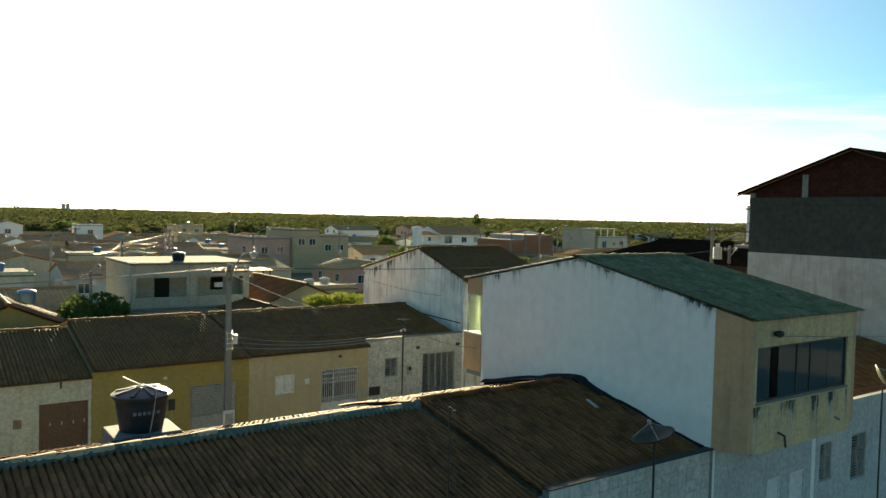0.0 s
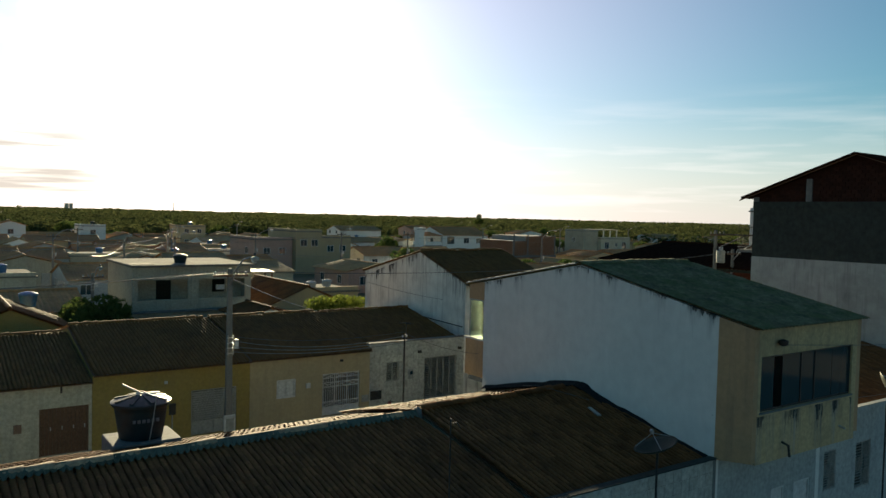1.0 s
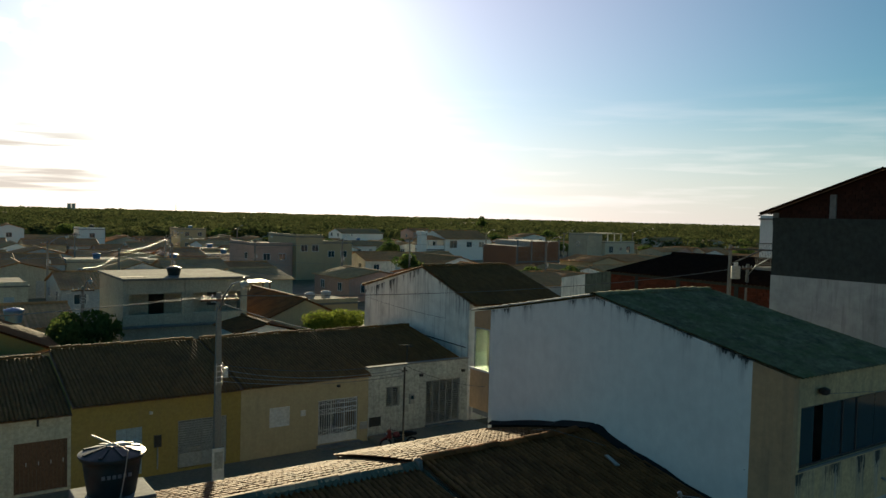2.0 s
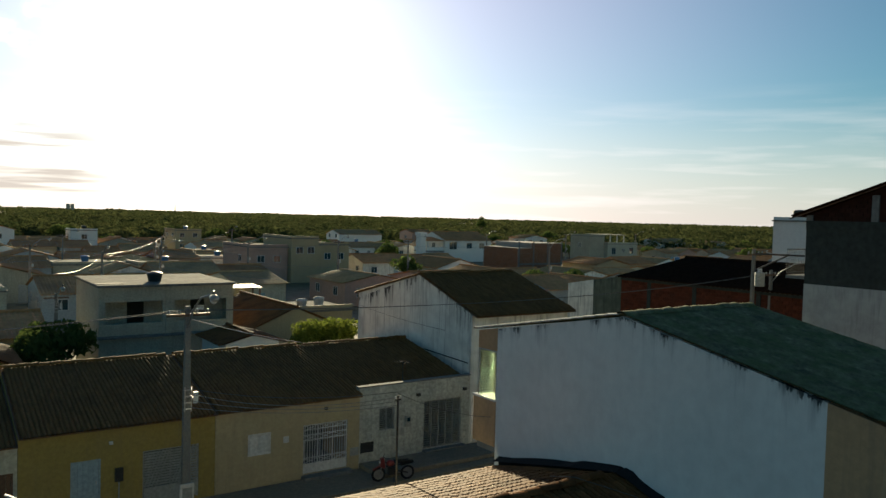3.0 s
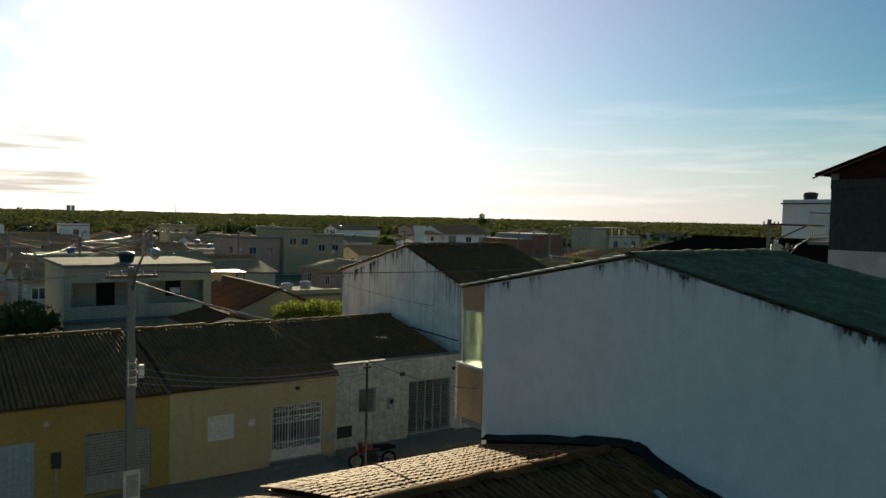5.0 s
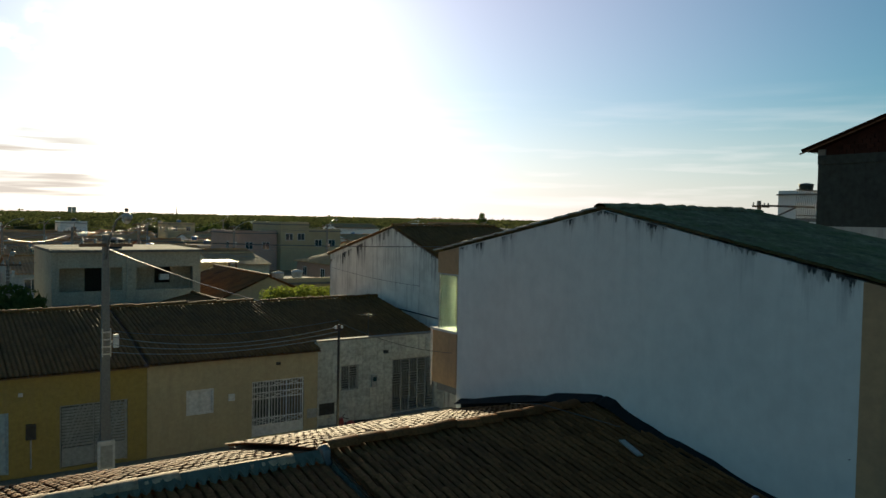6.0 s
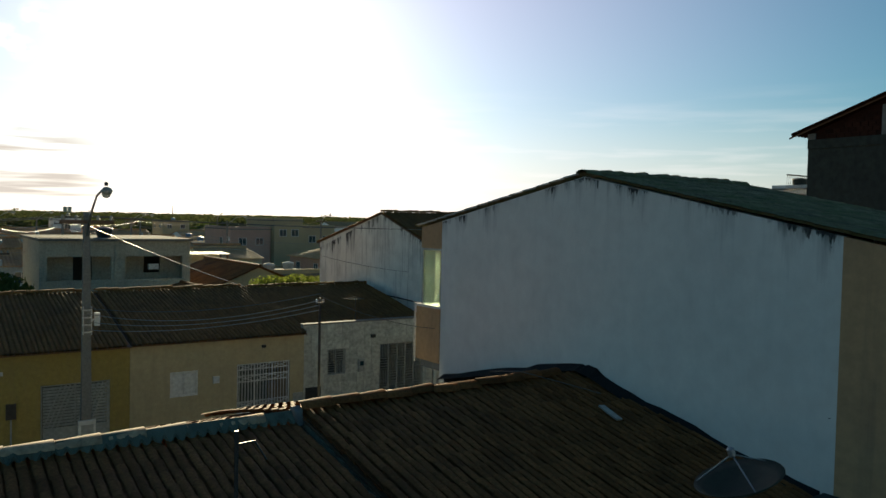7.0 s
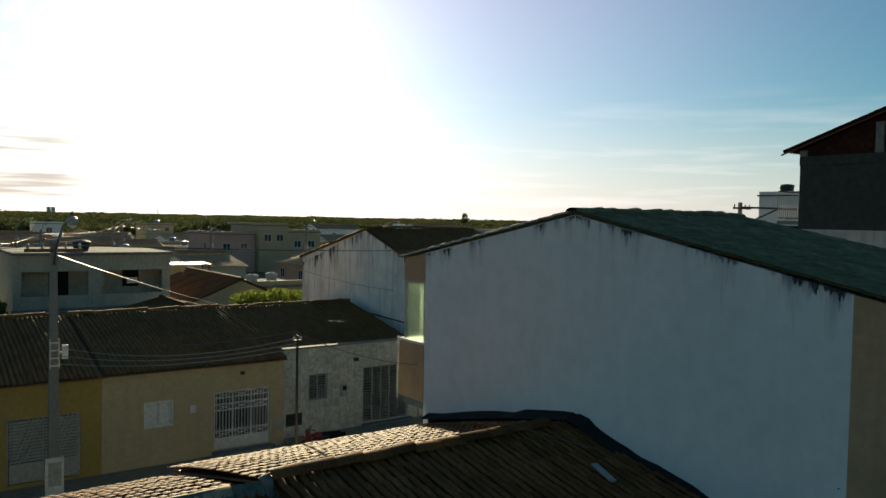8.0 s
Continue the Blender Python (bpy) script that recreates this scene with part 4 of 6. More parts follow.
lh = thing("low_house", "long low house under a weathered clay-tile roof", "house", "low houses between the streets")
part("front_wall", Shape().panel("y", 12.0, 0.2, -9.0, 11.78, 0, 3.55, [(2.0, 3.2, 1.0, 2.1), (6.0, 6.9, 0.16, 2.3)]), "pale_render", lh)
part("street_wall", Shape().panel("y", 21.4, 0.2, -9.0, 11.78, 0, 3.42, [(2.0, 3.0, 0.16, 2.3)]), "pale_render", lh)
part("floor", Shape().box(-9.0, 12.2, 0, 11.78, 21.4, 0.16), "cement", lh)
part("ceiling_slab", Shape().box(-9.0, 12.2, 2.8, 11.78, 21.4, 2.9), "cement", lh)
part("side_wall", Shape().prism_x([(12.2, 0), (21.4, 0), (21.4, 3.35), (NRY, 4.4), (12.2, 3.4)], -9.0, -8.85), "pale_render", lh)
part("roof_deck", Shape().prism_x([(11.9, 3.44), (NRY, 4.50), (21.7, 3.44), (21.7, 3.40), (NRY, 4.46), (11.9, 3.40)], -9.2, 11.72), "brown_wood", lh)
tiled_slope(lh, "clay_tile", -9.2, 11.72, (NRY, 4.57), (11.8, 3.50), sag=0.05)
tiled_slope(lh, "clay_tile", -9.2, 11.72, (NRY, 4.57), (21.75, 3.52), sag=0.04)
# ridge paler than the tiles: its sunlit edge is in the colour
ridge_tiles(lh, "sunlit_ridge_tile", -9.2, 11.6, NRY, 4.60, size=0.15, length=0.58)
ridge_bedding(lh, -9.2, 11.6, NRY, 4.57, 0.1946)
part("ridge_mortar", Shape().prism_x([(17.2, 4.45), (17.6, 4.45), (17.52, 4.70), (17.4, 4.75), (17.28, 4.70)], 11.64, 11.78), "cement", lh, bevel=0.03)

# water tank on its plinth
pl = lone("tank_plinth", Shape().box(4.22, 20.3, 3.35, 5.98, 21.7, 3.98), "cement", "square cement plinth for a water tank", "plinth", bevel=0.03)
tk = thing("water_tank", "round dark blue plastic water tank with a ribbed lid", "water tank")
TX, TY, TZ = 5.08, 21.0, 3.98
part("body", Shape().lathe((TX, TY, TZ), [(0.55, 0.0), (0.565, 0.05), (0.66, 0.70), (0.68, 0.86), (0.74, 0.88), (0.76, 0.93), (0.74, 0.96), (0.70, 0.96)], 40), "tank_plastic", tk, smooth=True)
lid = Shape()
prof_l = [(0.77, 0.93), (0.78, 0.98), (0.72, 1.0), (0.5, 1.06), (0.3, 1.11), (0.12, 1.13)]
lid.lathe((TX, TY, TZ), prof_l, 40)
lid = part("lid", lid, "tank_plastic", tk, smooth=False)
for k in range(8):
    a = 2 * math.pi * k / 8 + 0.2
    part("rib", Shape().bar((TX + 0.14 * math.cos(a), TY + 0.14 * math.sin(a), TZ + 1.135), (TX + 0.70 * math.cos(a), TY + 0.70 * math.sin(a), TZ + 1.02), 0.09, 0.05), "tank_plastic", lid)
part("lid_stick", Shape().bar((TX - 0.46, TY + 0.1, TZ + 1.44), (TX + 0.02, TY, TZ + 1.17), 0.035).bar((TX - 0.14, TY - 0.02, TZ + 1.18), (TX + 0.48, TY - 0.02, TZ + 1.15), 0.05), "white_paint", tk, "pale stick lying over the lid")
for k in range(6):
    part("mark", Shape().bar((TX - 0.36 + k * 0.12, TY - 0.662 + 0.012 * abs(k - 2.5), TZ + 0.56), (TX - 0.28 + k * 0.12, TY - 0.662 + 0.012 * abs(k - 2.1), TZ + 0.56), 0.02, 0.09), "tank_letter", tk)
part("pipe", Shape().tube([(TX + 0.05, TY - 0.71, TZ + 0.05), (TX + 0.12, TY - 0.80, TZ + 0.6), (TX + 0.2, TY - 0.78, TZ + 1.2), (TX - 0.05, TY - 0.3, TZ + 1.3)], 0.016, 8), "grey_paint", tk)

# thin mast in front of the low houses, and the pole on the street side
mast = thing("antenna_mast", "thin weathered antenna mast", "antenna")
part("pole", Shape().tube([(8.6, 11.49, 0.16), (8.6, 11.49, 6.2)], 0.016, 8), "dark_metal", mast)
part("hook", Shape().tube([(8.6, 11.49, 6.1), (8.72, 11.45, 6.12), (8.8, 11.42, 5.98)], 0.008, 6), "dark_metal", mast)
sp = thing("service_pole", "slim grey service pole on the pavement", "pole")
part("pole", Shape().tube([(15.0, 23.4, 0.15), (15.0, 23.4, 5.75)], [0.036, 0.03], 10), "dark_metal", sp)
part("bracket", Shape().bar((14.9, 23.4, 5.62), (15.1, 23.4, 5.62), 0.05), "dark_metal", sp)
for k in (-1, 1):
    part("insulator", Shape().lathe((15.0 + 0.09 * k, 23.4, 5.64), [(0.02, 0), (0.03, 0.02), (0.02, 0.04), (0.03, 0.06), (0.015, 0.08)], 10), "white_paint", sp)

# ---- white gabled house with the bays ----
GX, GX1 = 17.94, 23.35
GR, GZ = 17.4, 8.70
gh = thing("gabled_house", "tall white rendered house with tan upper bays", "house")
BY = 23.36


def roof_z(y):
    return 7.42 + (GZ - 7.42) * (y - 11.0) / (GR - 11.0) if y < GR else GZ - (GZ - 7.56) * (y - GR) / (23.3 - GR)


part("side_wall", Shape().prism_x([(12.1, 0), (22.42, 0), (22.42, roof_z(22.42) - 0.03), (GR, GZ - 0.03), (12.1, roof_z(12.1) - 0.03)], GX, GX + 0.2), "dripped_render", gh)
part("far_side_wall", Shape().prism_x([(12.1, 0), (22.42, 0), (22.42, roof_z(22.42) - 0.03), (GR, GZ - 0.03), (12.1, roof_z(12.1) - 0.03)], GX1 - 0.2, GX1), "white_render", gh)
doors = [(20.75, 21.45, 0.16, 2.35), (21.95, 22.85, 0.16, 2.35)]
part("ground_wall", Shape().panel("y", 12.1, 0.2, GX + 0.2, GX1 - 0.2, 0, 3.795, doors), "slate_render", gh)
for d in doors:
    plank_door(gh, *d, 12.14, "white_paint", label="white metal door with fanned bars")
part("street_wall", Shape().panel("y", 22.22, 0.2, GX + 0.2, GX1 - 0.2, 0, 4.02), "tan_render", gh)
part("upper_floor", Shape().box(GX + 0.01, 11.19, 3.82, GX1 - 0.01, BY - 0.02, 4.0), "cement", gh)
# bay over the back street
bw = (18.26, 22.9, 5.18, 6.66)
part("bay_side", Shape().prism_x([(11.0, 4.0), (12.098, 4.0), (12.098, roof_z(12.1) - 0.03), (11.0, roof_z(11.0) - 0.03)], GX - 0.006, GX + 0.194), "tan_render", gh)
part("bay_side", Shape().prism_x([(11.0, 4.0), (12.098, 4.0), (12.098, roof_z(12.1) - 0.03), (11.0, roof_z(11.0) - 0.03)], GX1 - 0.2, GX1), "tan_render", gh)
part("bay_skirt", Shape().prism_x([(11.0, 3.86), (12.098, 3.7), (12.098, 3.998), (11.0, 3.998)], GX - 0.006, GX + 0.194), "tan_render", gh)
part("bay_front", Shape().panel("y", 11.0, 0.18, GX + 0.194, GX1 - 0.2, 3.80, 7.38, [bw]), "stained_sill_render", gh)
wn = part("window", Shape().panel("y", 11.06, 0.06, *bw, [(bw[0] + 0.05, 20.25, 5.23, 6.61), (20.30, 20.95, 5.23, 6.61), (21.0, 22.85, 5.23, 6.61)]), "dark_metal", gh, "wide dark glazed window")
for a, b in ((bw[0] + 0.05, 18.98), (19.38, 20.25), (20.30, 20.95), (21.0, 21.9), (21.92, 22.85)):
    part("pane", Shape().box(a, 11.085, 5.23, b, 11.093, 6.61), "dark_glass", wn)
part("sill", Shape().box(18.22, 10.965, 5.13, 22.94, 11.055, 5.178), "cement", gh)
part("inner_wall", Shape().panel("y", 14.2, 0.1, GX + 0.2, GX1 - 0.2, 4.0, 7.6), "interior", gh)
reel = part("wall_spotlight", Shape().lathe((19.0, 10.86, 7.0), [(0.05, -0.08), (0.12, -0.04), (0.13, 0.06), (0.05, 0.1)], 14), "dark_metal", gh)
part("bracket", Shape().bar((19.0, 10.86, 7.0), (19.0, 11.0, 7.0), 0.04), "dark_metal", reel)
part("spout", Shape().tube([(19.35, 11.0, 4.25), (19.35, 10.8, 4.2), (19.35, 10.76, 3.9)], 0.035, 8), "dark_metal", gh)
part("spout", Shape().tube([(22.3, 11.0, 4.3), (22.3, 10.82, 4.25)], 0.035, 8), "grey_paint", gh)
# bay over the main street
part("street_bay_lintel", Shape().prism_x([(22.424, 6.98), (BY, 6.98), (BY, roof_z(BY) - 0.03), (22.424, roof_z(22.42) - 0.03)], GX - 0.004, GX1), "tan_render", gh)
part("street_bay_parapet", Shape().box(GX - 0.03, 22.424, 4.002, GX1, BY + 0.16, 5.42), "tan_render", gh, bevel=0.015)
part("street_bay_ledge", Shape().box(GX - 0.06, 22.43, 5.422, GX1, BY + 0.19, 5.48), "white_paint", gh)
part("street_bay_wall", Shape().panel("y", 22.43, 0.15, GX + 0.25, GX1 - 0.2, 5.482, 6.978), "white_render", gh)
gl = part("street_bay_glazing", Shape().box(GX + 0.02, BY - 0.05, 5.482, GX + 0.06, BY, 6.978).box(GX + 0.02, 22.44, 5.482, GX + 0.06, 22.49, 6.978).box(GX + 0.02, 22.49, 6.93, GX + 0.06, BY - 0.05, 6.978), "galvanised", gh, "glazed balcony side in a metal frame")
pane = part("pane", Shape().box(GX + 0.035, 22.49, 5.482, GX + 0.045, BY - 0.05, 6.93), "window_glass", gl)
pane.visible_shadow = False
fp = part("pane", Shape().box(GX + 0.07, BY - 0.03, 5.482, GX1 - 0.1, BY - 0.02, 6.97), "window_glass", gl)
fp.visible_shadow = False
part("curtain", Shape().box(GX + 0.5, 22.62, 5.49, GX + 0.55, BY - 0.15, 6.9), "grey_render", gh)
part("drain_pipe", Shape().tube([(GX - 0.05, BY + 0.19, 3.9), (GX - 0.05, BY + 0.19, 5.5)], 0.025, 8), "white_paint", gh, "thin white drain pipe")
# roof of corrugated sheets
for (ye, ze) in ((10.8, 7.43), (23.60, 7.55)):
    for r in range(11):
        a, b = r / 11, min(1.0, (r + 1.12) / 11)
        sh_ = wavy_sheet(GX - 0.07, GX1 + 0.08, (GR + (ye - GR) * a, GZ + 0.03 + (ze - GZ - 0.03) * a), (GR + (ye - GR) * b, GZ + 0.03 + (ze - GZ - 0.03) * b), rows=1, step=0.009)
        part("roof_sheet", sh_, "fibre_cement", gh)
ridge_tiles(gh, "fibre_cement", GX - 0.1, GX1 + 0.08, GR, GZ + 0.02, size=0.19, length=0.36, name="ridge_cap")
capm = Shape().prism_y([(-0.07, 0), (0.09, 0), (0.09, 0.03), (0.02, 0.05), (-0.07, 0.03)], 0, 0.43).mesh("verge_cap")
# sunlit paleness of the verge is put into the cap colour
capm.materials.append(M["sunlit_cap"])
for (ya, yb) in ((GR + 0.12, 23.50),):
    n = int(abs(yb - ya) / 0.42)
    for k in range(n):
        y = ya + (yb - ya) * k / n
        ob = new("verge_cap", capm)
        sl = math.degrees(math.atan2(roof_z(ya + (yb - ya) * (k + 1) / n) - roof_z(y), (yb - ya) / n))
        ob.matrix_basis = pose(GX, y, roof_z(y) + 0.03, sl + 2.5, 0, random.gauss(0, 1.0))
        ob.parent = gh
# dish aerials


def dish(label, x, y, z, top, yaw, tilt, r=0.75):
    d = thing("dish_aerial", label, "dish aerial", "dish aerials", at=(x, y, z))
    part("post", Shape().tube([(0, 0, 0), (0, 0, top)], 0.03, 8), "dark_metal", d)
    s = Shape()
    n, rings = 24, 5
    s.v.append((0, 0, 0))
    for i in range(1, rings + 1):
        q = r * i / rings
        s.v += [(q * math.cos(2 * math.pi * j / n), q * math.sin(2 * math.pi * j / n), 0.32 * (q / r) ** 2 * r) for j in range(n)]
    s.f += [(0, 1 + j, 1 + (j + 1) % n) for j in range(n)]
    for i in range(rings - 1):
        for j in range(n):
            a, b = 1 + i * n + j, 1 + i * n + (j + 1) % n
            s.f.append((a, a + n, b + n, b))
    bowl = part("bowl", s, "dish_mesh", d, smooth=True, fix=False)
    mod = bowl.modifiers.new("thick", "SOLIDIFY")
    mod.thickness = 0.012
    bowl.matrix_basis = pose(0, 0, top, tilt, 0, yaw)
    for k in range(3):
        a = 2 * math.pi * k / 3
        part("strut", Shape().tube([(r * 0.95 * math.cos(a), r * 0.95 * math.sin(a), 0.3 * r), (0, 0, 0.85 * r)], 0.010, 6), "galvanised", bowl)
    part("feed", Shape().lathe((0, 0, 0.8 * r), [(0.035, 0), (0.05, 0.02), (0.05, 0.1), (0.03, 0.12)], 12), "galvanised", bowl)
    return d


dish("dull mesh dish aerial on a post by the parapet", 15.22, 11.82, 0.16, 4.28, -125, 18, 0.55)
dish("yellowed dish aerial on a post by the neighbour's roof", 26.9, 11.8, 0.16, 4.55, 30, 50, 0.6)

# neighbour on the back street beyond the white house
nb = thing("low_house", "low blue-grey house with guarded windows", "house", "low houses between the streets")
ho = [(24.0, 24.75, 1.6, 2.9), (26.0, 27.0, 1.3, 2.9)]
part("front_wall", Shape().panel("y", 12.3, 0.2, 23.4, 36.6, 0, 4.1, ho), "slate_render", nb)
part("street_wall", Shape().panel("y", 22.2, 0.2, 23.4, 36.6, 0, 3.6), "pale_render", nb)
part("side_wall", Shape().panel("x", 36.4, 0.2, 12.5, 22.2, 0, 3.6), "pale_render", nb)
part("inner_wall", Shape().panel("y", 15.0, 0.1, 23.4, 36.4, 0, 3.6), "interior", nb)
for h in ho:
    grille(nb, "window_guard", *h, 12.32, "weave", "grey_paint", "grey window guard")
part("roof_deck", Shape().prism_x([(12.5, 3.75), (17.4, 4.75), (22.4, 3.7), (22.4, 3.64), (17.4, 4.68), (12.5, 3.68)], 23.45, 36.6), "brown_wood", nb)
tiled_slope(nb, "clay_tile", 23.5, 36.6, (17.4, 4.80), (12.5, 3.82))
tiled_slope(nb, "clay_tile", 23.5, 36.6, (17.4, 4.80), (22.5, 3.76))

# ---- tall unfinished building ----
tb = thing("tall_building", "tall building with a bare brick gable over grey and white render", "building")
TX0, TYA, TYB, TPK = 37.3, 12.75, 23.85, 18.3
part("white_wall", Shape().panel("x", TX0, 0.2, TYA, TYB, 0, 8.42), "old_whitewash", tb)
part("grey_wall", Shape().panel("x", TX0 + 0.02, 0.2, TYA, TYB, 8.42, 10.98), "dark_cement", tb)
part("concrete_band", Shape().box(TX0 - 0.03, TYA, 10.98, TX0 + 0.22, TYB, 11.35), "dark_cement", tb)
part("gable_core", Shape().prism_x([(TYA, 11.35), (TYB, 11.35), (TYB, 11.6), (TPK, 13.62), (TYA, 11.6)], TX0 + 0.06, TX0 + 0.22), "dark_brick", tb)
part("pillar", Shape().box(TX0 - 0.02, 20.62, 11.352, TX0 + 0.055, 20.92, 12.5), "cement", tb)
part("corner_pillar", Shape().box(TX0 - 0.02, TYB - 0.3, 11.352, TX0 + 0.055, TYB, 11.6), "cement", tb)
part("street_wall", Shape().panel("y", TYB - 0.2, 0.2, TX0 + 0.22, 48, 0, 11.6, [(39.5, 40.7, 5.2, 7.0), (43, 44.2, 5.2, 7.0), (39.5, 40.7, 9.0, 10.4), (43, 44.2, 9.0, 10.4)]), "cement", tb)
part("back_wall", Shape().panel("y", TYA, 0.2, TX0 + 0.22, 48, 0, 11.6), "cement", tb)
part("far_wall", Shape().prism_x([(TYA, 0), (TYB, 0), (TYB, 11.6), (TPK, 13.62), (TYA, 11.6)], 47.8, 48), "cement", tb)
for z in (4.0, 8.2):
    part("floor_slab", Shape().box(TX0 + 0.22, TYA + 0.2, z, 47.8, TYB - 0.2, z + 0.15), "cement", tb)
for ya in (TYA - 0.45, TYB + 0.45):
    za = 13.72 - (13.72 - 11.72) * (abs(ya - TPK) / (TYB - TPK)) 
    part("roof", wavy_sheet(TX0 - 0.55, 48.4, (TPK, 13.66), (ya, za - 0.04), wave=0.235, amp=0.045, rows=1, per=6, step=0.02), "dark_tile", tb)
part("verge_rafter", Shape().prism_x([(TYB + 0.6, 11.45), (TPK, 13.62), (TYA - 0.6, 11.45), (TYA - 0.6, 11.40), (TPK, 13.57), (TYB + 0.6, 11.40)], TX0 - 0.4, TX0 - 0.32), "brown_wood", tb)
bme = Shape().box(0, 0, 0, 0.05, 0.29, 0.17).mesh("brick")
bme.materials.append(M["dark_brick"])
for r in range(12):
    z = 11.36 + r * 0.19
    for c in range(40):
        y = TYA + 0.02 + c * 0.31 + (0.155 if r % 2 else 0)
        lim = 11.6 + (13.62 - 11.6) * (1 - max(abs(y - TPK), abs(y + 0.29 - TPK)) / (TYB - TPK)) - 0.03
        if z + 0.17 > lim or y + 0.29 > TYB - 0.31 or (20.3 < y < 20.93):
            continue
        ob = new("brick", bme)
        ob.location = (TX0 + 0.01 + 0.006 * random.random(), y, z)
        ob.parent = tb

part("balcony_slab", Shape().box(37.6, TYB + 0.002, 8.6, 41.5, TYB + 1.1, 8.75), "cement", tb)
rl = part("balcony_rail", Shape().box(37.6, TYB + 1.04, 9.95, 41.5, TYB + 1.08, 10.0).box(37.6, TYB + 1.04, 8.85, 41.5, TYB + 1.08, 8.89), "dark_metal", tb, "dark iron balcony rail")
for k in range(27):
    part("bar", Shape().tube([(37.65 + k * 0.147, TYB + 1.06, 8.75), (37.65 + k * 0.147, TYB + 1.12, 9.35), (37.65 + k * 0.147, TYB + 1.06, 9.96)], 0.011, 6), "dark_metal", rl)

# ---- street lighting pole and wires ----


def street_pole(label, x, y, height, arm=True, arm_dir=(0, -1), transformer=False, group="street poles"):
    p = thing("street_pole", label, "street pole", group, at=(x, y, 0))
    part("shaft", Shape().add([(-0.16, -0.11, 0), (0.16, -0.11, 0), (0.16, 0.11, 0), (-0.16, 0.11, 0), (-0.085, -0.07, height), (0.085, -0.07, height), (0.085, 0.07, height), (-0.085, 0.07, height)],
                              [(0, 3, 2, 1), (4, 5, 6, 7), (0, 1, 5, 4), (1, 2, 6, 5), (2, 3, 7, 6), (3, 0, 4, 7)]), "concrete_pole", p, bevel=0.012)
    part("crossarm", Shape().box(-0.75, -0.13, height - 0.35, 0.75, -0.075, height - 0.25), "brown_wood", p)
    for k in (-0.66, -0.3, 0.3, 0.66):
        part("insulator", Shape().lathe((k, -0.10, height - 0.25), [(0.02, 0), (0.05, 0.03), (0.03, 0.07), (0.05, 0.1), (0.02, 0.15)], 10), "grey_paint", p)
    for j in range(4):
        part("bracket", Shape().box(-0.13, -0.16, 4.15 + j * 0.22, 0.13, -0.10, 4.19 + j * 0.22), "galvanised", p)
    part("bracket_post", Shape().box(-0.13, -0.20, 4.1, -0.10, -0.165, 4.95).box(0.10, -0.20, 4.1, 0.13, -0.165, 4.95), "galvanised", p)
    part("junction_box", Shape().box(0.2, -0.16, 4.35, 0.36, -0.04, 4.75), "white_paint", p, bevel=0.015)
    part("box_strap", Shape().box(0.13, -0.12, 4.5, 0.2, -0.08, 4.56), "galvanised", p)
    if arm:
        ax, ay = arm_dir
        pts_ = [(0, -0.08, height - 0.7), (ax * 0.5, ay * 0.5 - 0.08, height - 0.1), (ax * 1.5, ay * 1.5, height + 0.45), (ax * 2.35, ay * 2.35, height + 0.62)]
        a = part("lamp_arm", Shape().tube(pts_, [0.035, 0.035, 0.03, 0.03], 10), "galvanised", p, smooth=True)
        hx, hy, hz = ax * 2.75, ay * 2.75, height + 0.56
        s = Shape()
        prof_ = [(0.03, -0.30), (0.08, -0.24), (0.11, -0.05), (0.14, 0.08), (0.12, 0.20), (0.04, 0.26)]
        n = 16
        for (r, u) in prof_:
            s.v += [(hx + ax * u + (-ay) * r * math.cos(2 * math.pi * j / n), hy + ay * u + ax * r * math.cos(2 * math.pi * j / n), hz + r * 0.85 * math.sin(2 * math.pi * j / n)) for j in range(n)]
        for i in range(len(prof_) - 1):
            s.f += [(i * n + j, i * n + (j + 1) % n, (i + 1) * n + (j + 1) % n, (i + 1) * n + j) for j in range(n)]
        s.f += [tuple(range(n - 1, -1, -1)), tuple(range((len(prof_) - 1) * n, len(prof_) * n))]
        hd = part("lamp_head", s, "grey_paint", p, "grey street lamp head", smooth=True)
        part("lamp_glass", Shape().lathe((hx, hy, hz - 0.19), [(0.02, 0.0), (0.08, 0.03), (0.115, 0.09), (0.12, 0.14)], 16), "lamp_glass", hd, smooth=True)
        part("photocell", Shape().lathe((hx, hy, hz + 0.14), [(0.05, 0), (0.05, 0.08), (0.03, 0.1)], 10), "dark_metal", hd)
    if transformer:
        t = part("transformer", Shape().lathe((0, -0.42, height - 2.1), [(0.26, 0), (0.28, 0.05), (0.28, 0.75), (0.25, 0.8)], 18), "grey_paint", p, smooth=False)
        for k in range(3):
            part("bushing", Shape().lathe((-0.15 + 0.15 * k, -0.42, height - 1.3), [(0.03, 0), (0.05, 0.05), (0.03, 0.1), (0.05, 0.15), (0.02, 0.22)], 10), "white_paint", t)
    return p


P1 = (11.02, 30.95)
pole1 = street_pole("square concrete street pole with a curved lamp arm", *P1, 7.75)
mb = part("meter_cabinet", Shape().box(-0.24, -0.20, 0.25, 0.24, 0.0 - 0.112, 1.55), "white_paint", pole1, "white meter cabinet at the pole's foot", bevel=0.012)
part("cabinet_door", Shape().box(-0.17, -0.225, 0.75, 0.17, -0.203, 1.42), "grey_paint", mb)
street_pole("concrete street pole further along the street", 46.0, 30.95, 8.4)
street_pole("concrete street pole further along the street", -22.0, 30.95, 7.8)
street_pole("concrete pole with a lamp beside the grey building", 11.0, 60.0, 5.4)
tp = street_pole("concrete pole carrying a transformer beyond the white house", 43.0, 30.2, 9.7, arm=False, transformer=True)
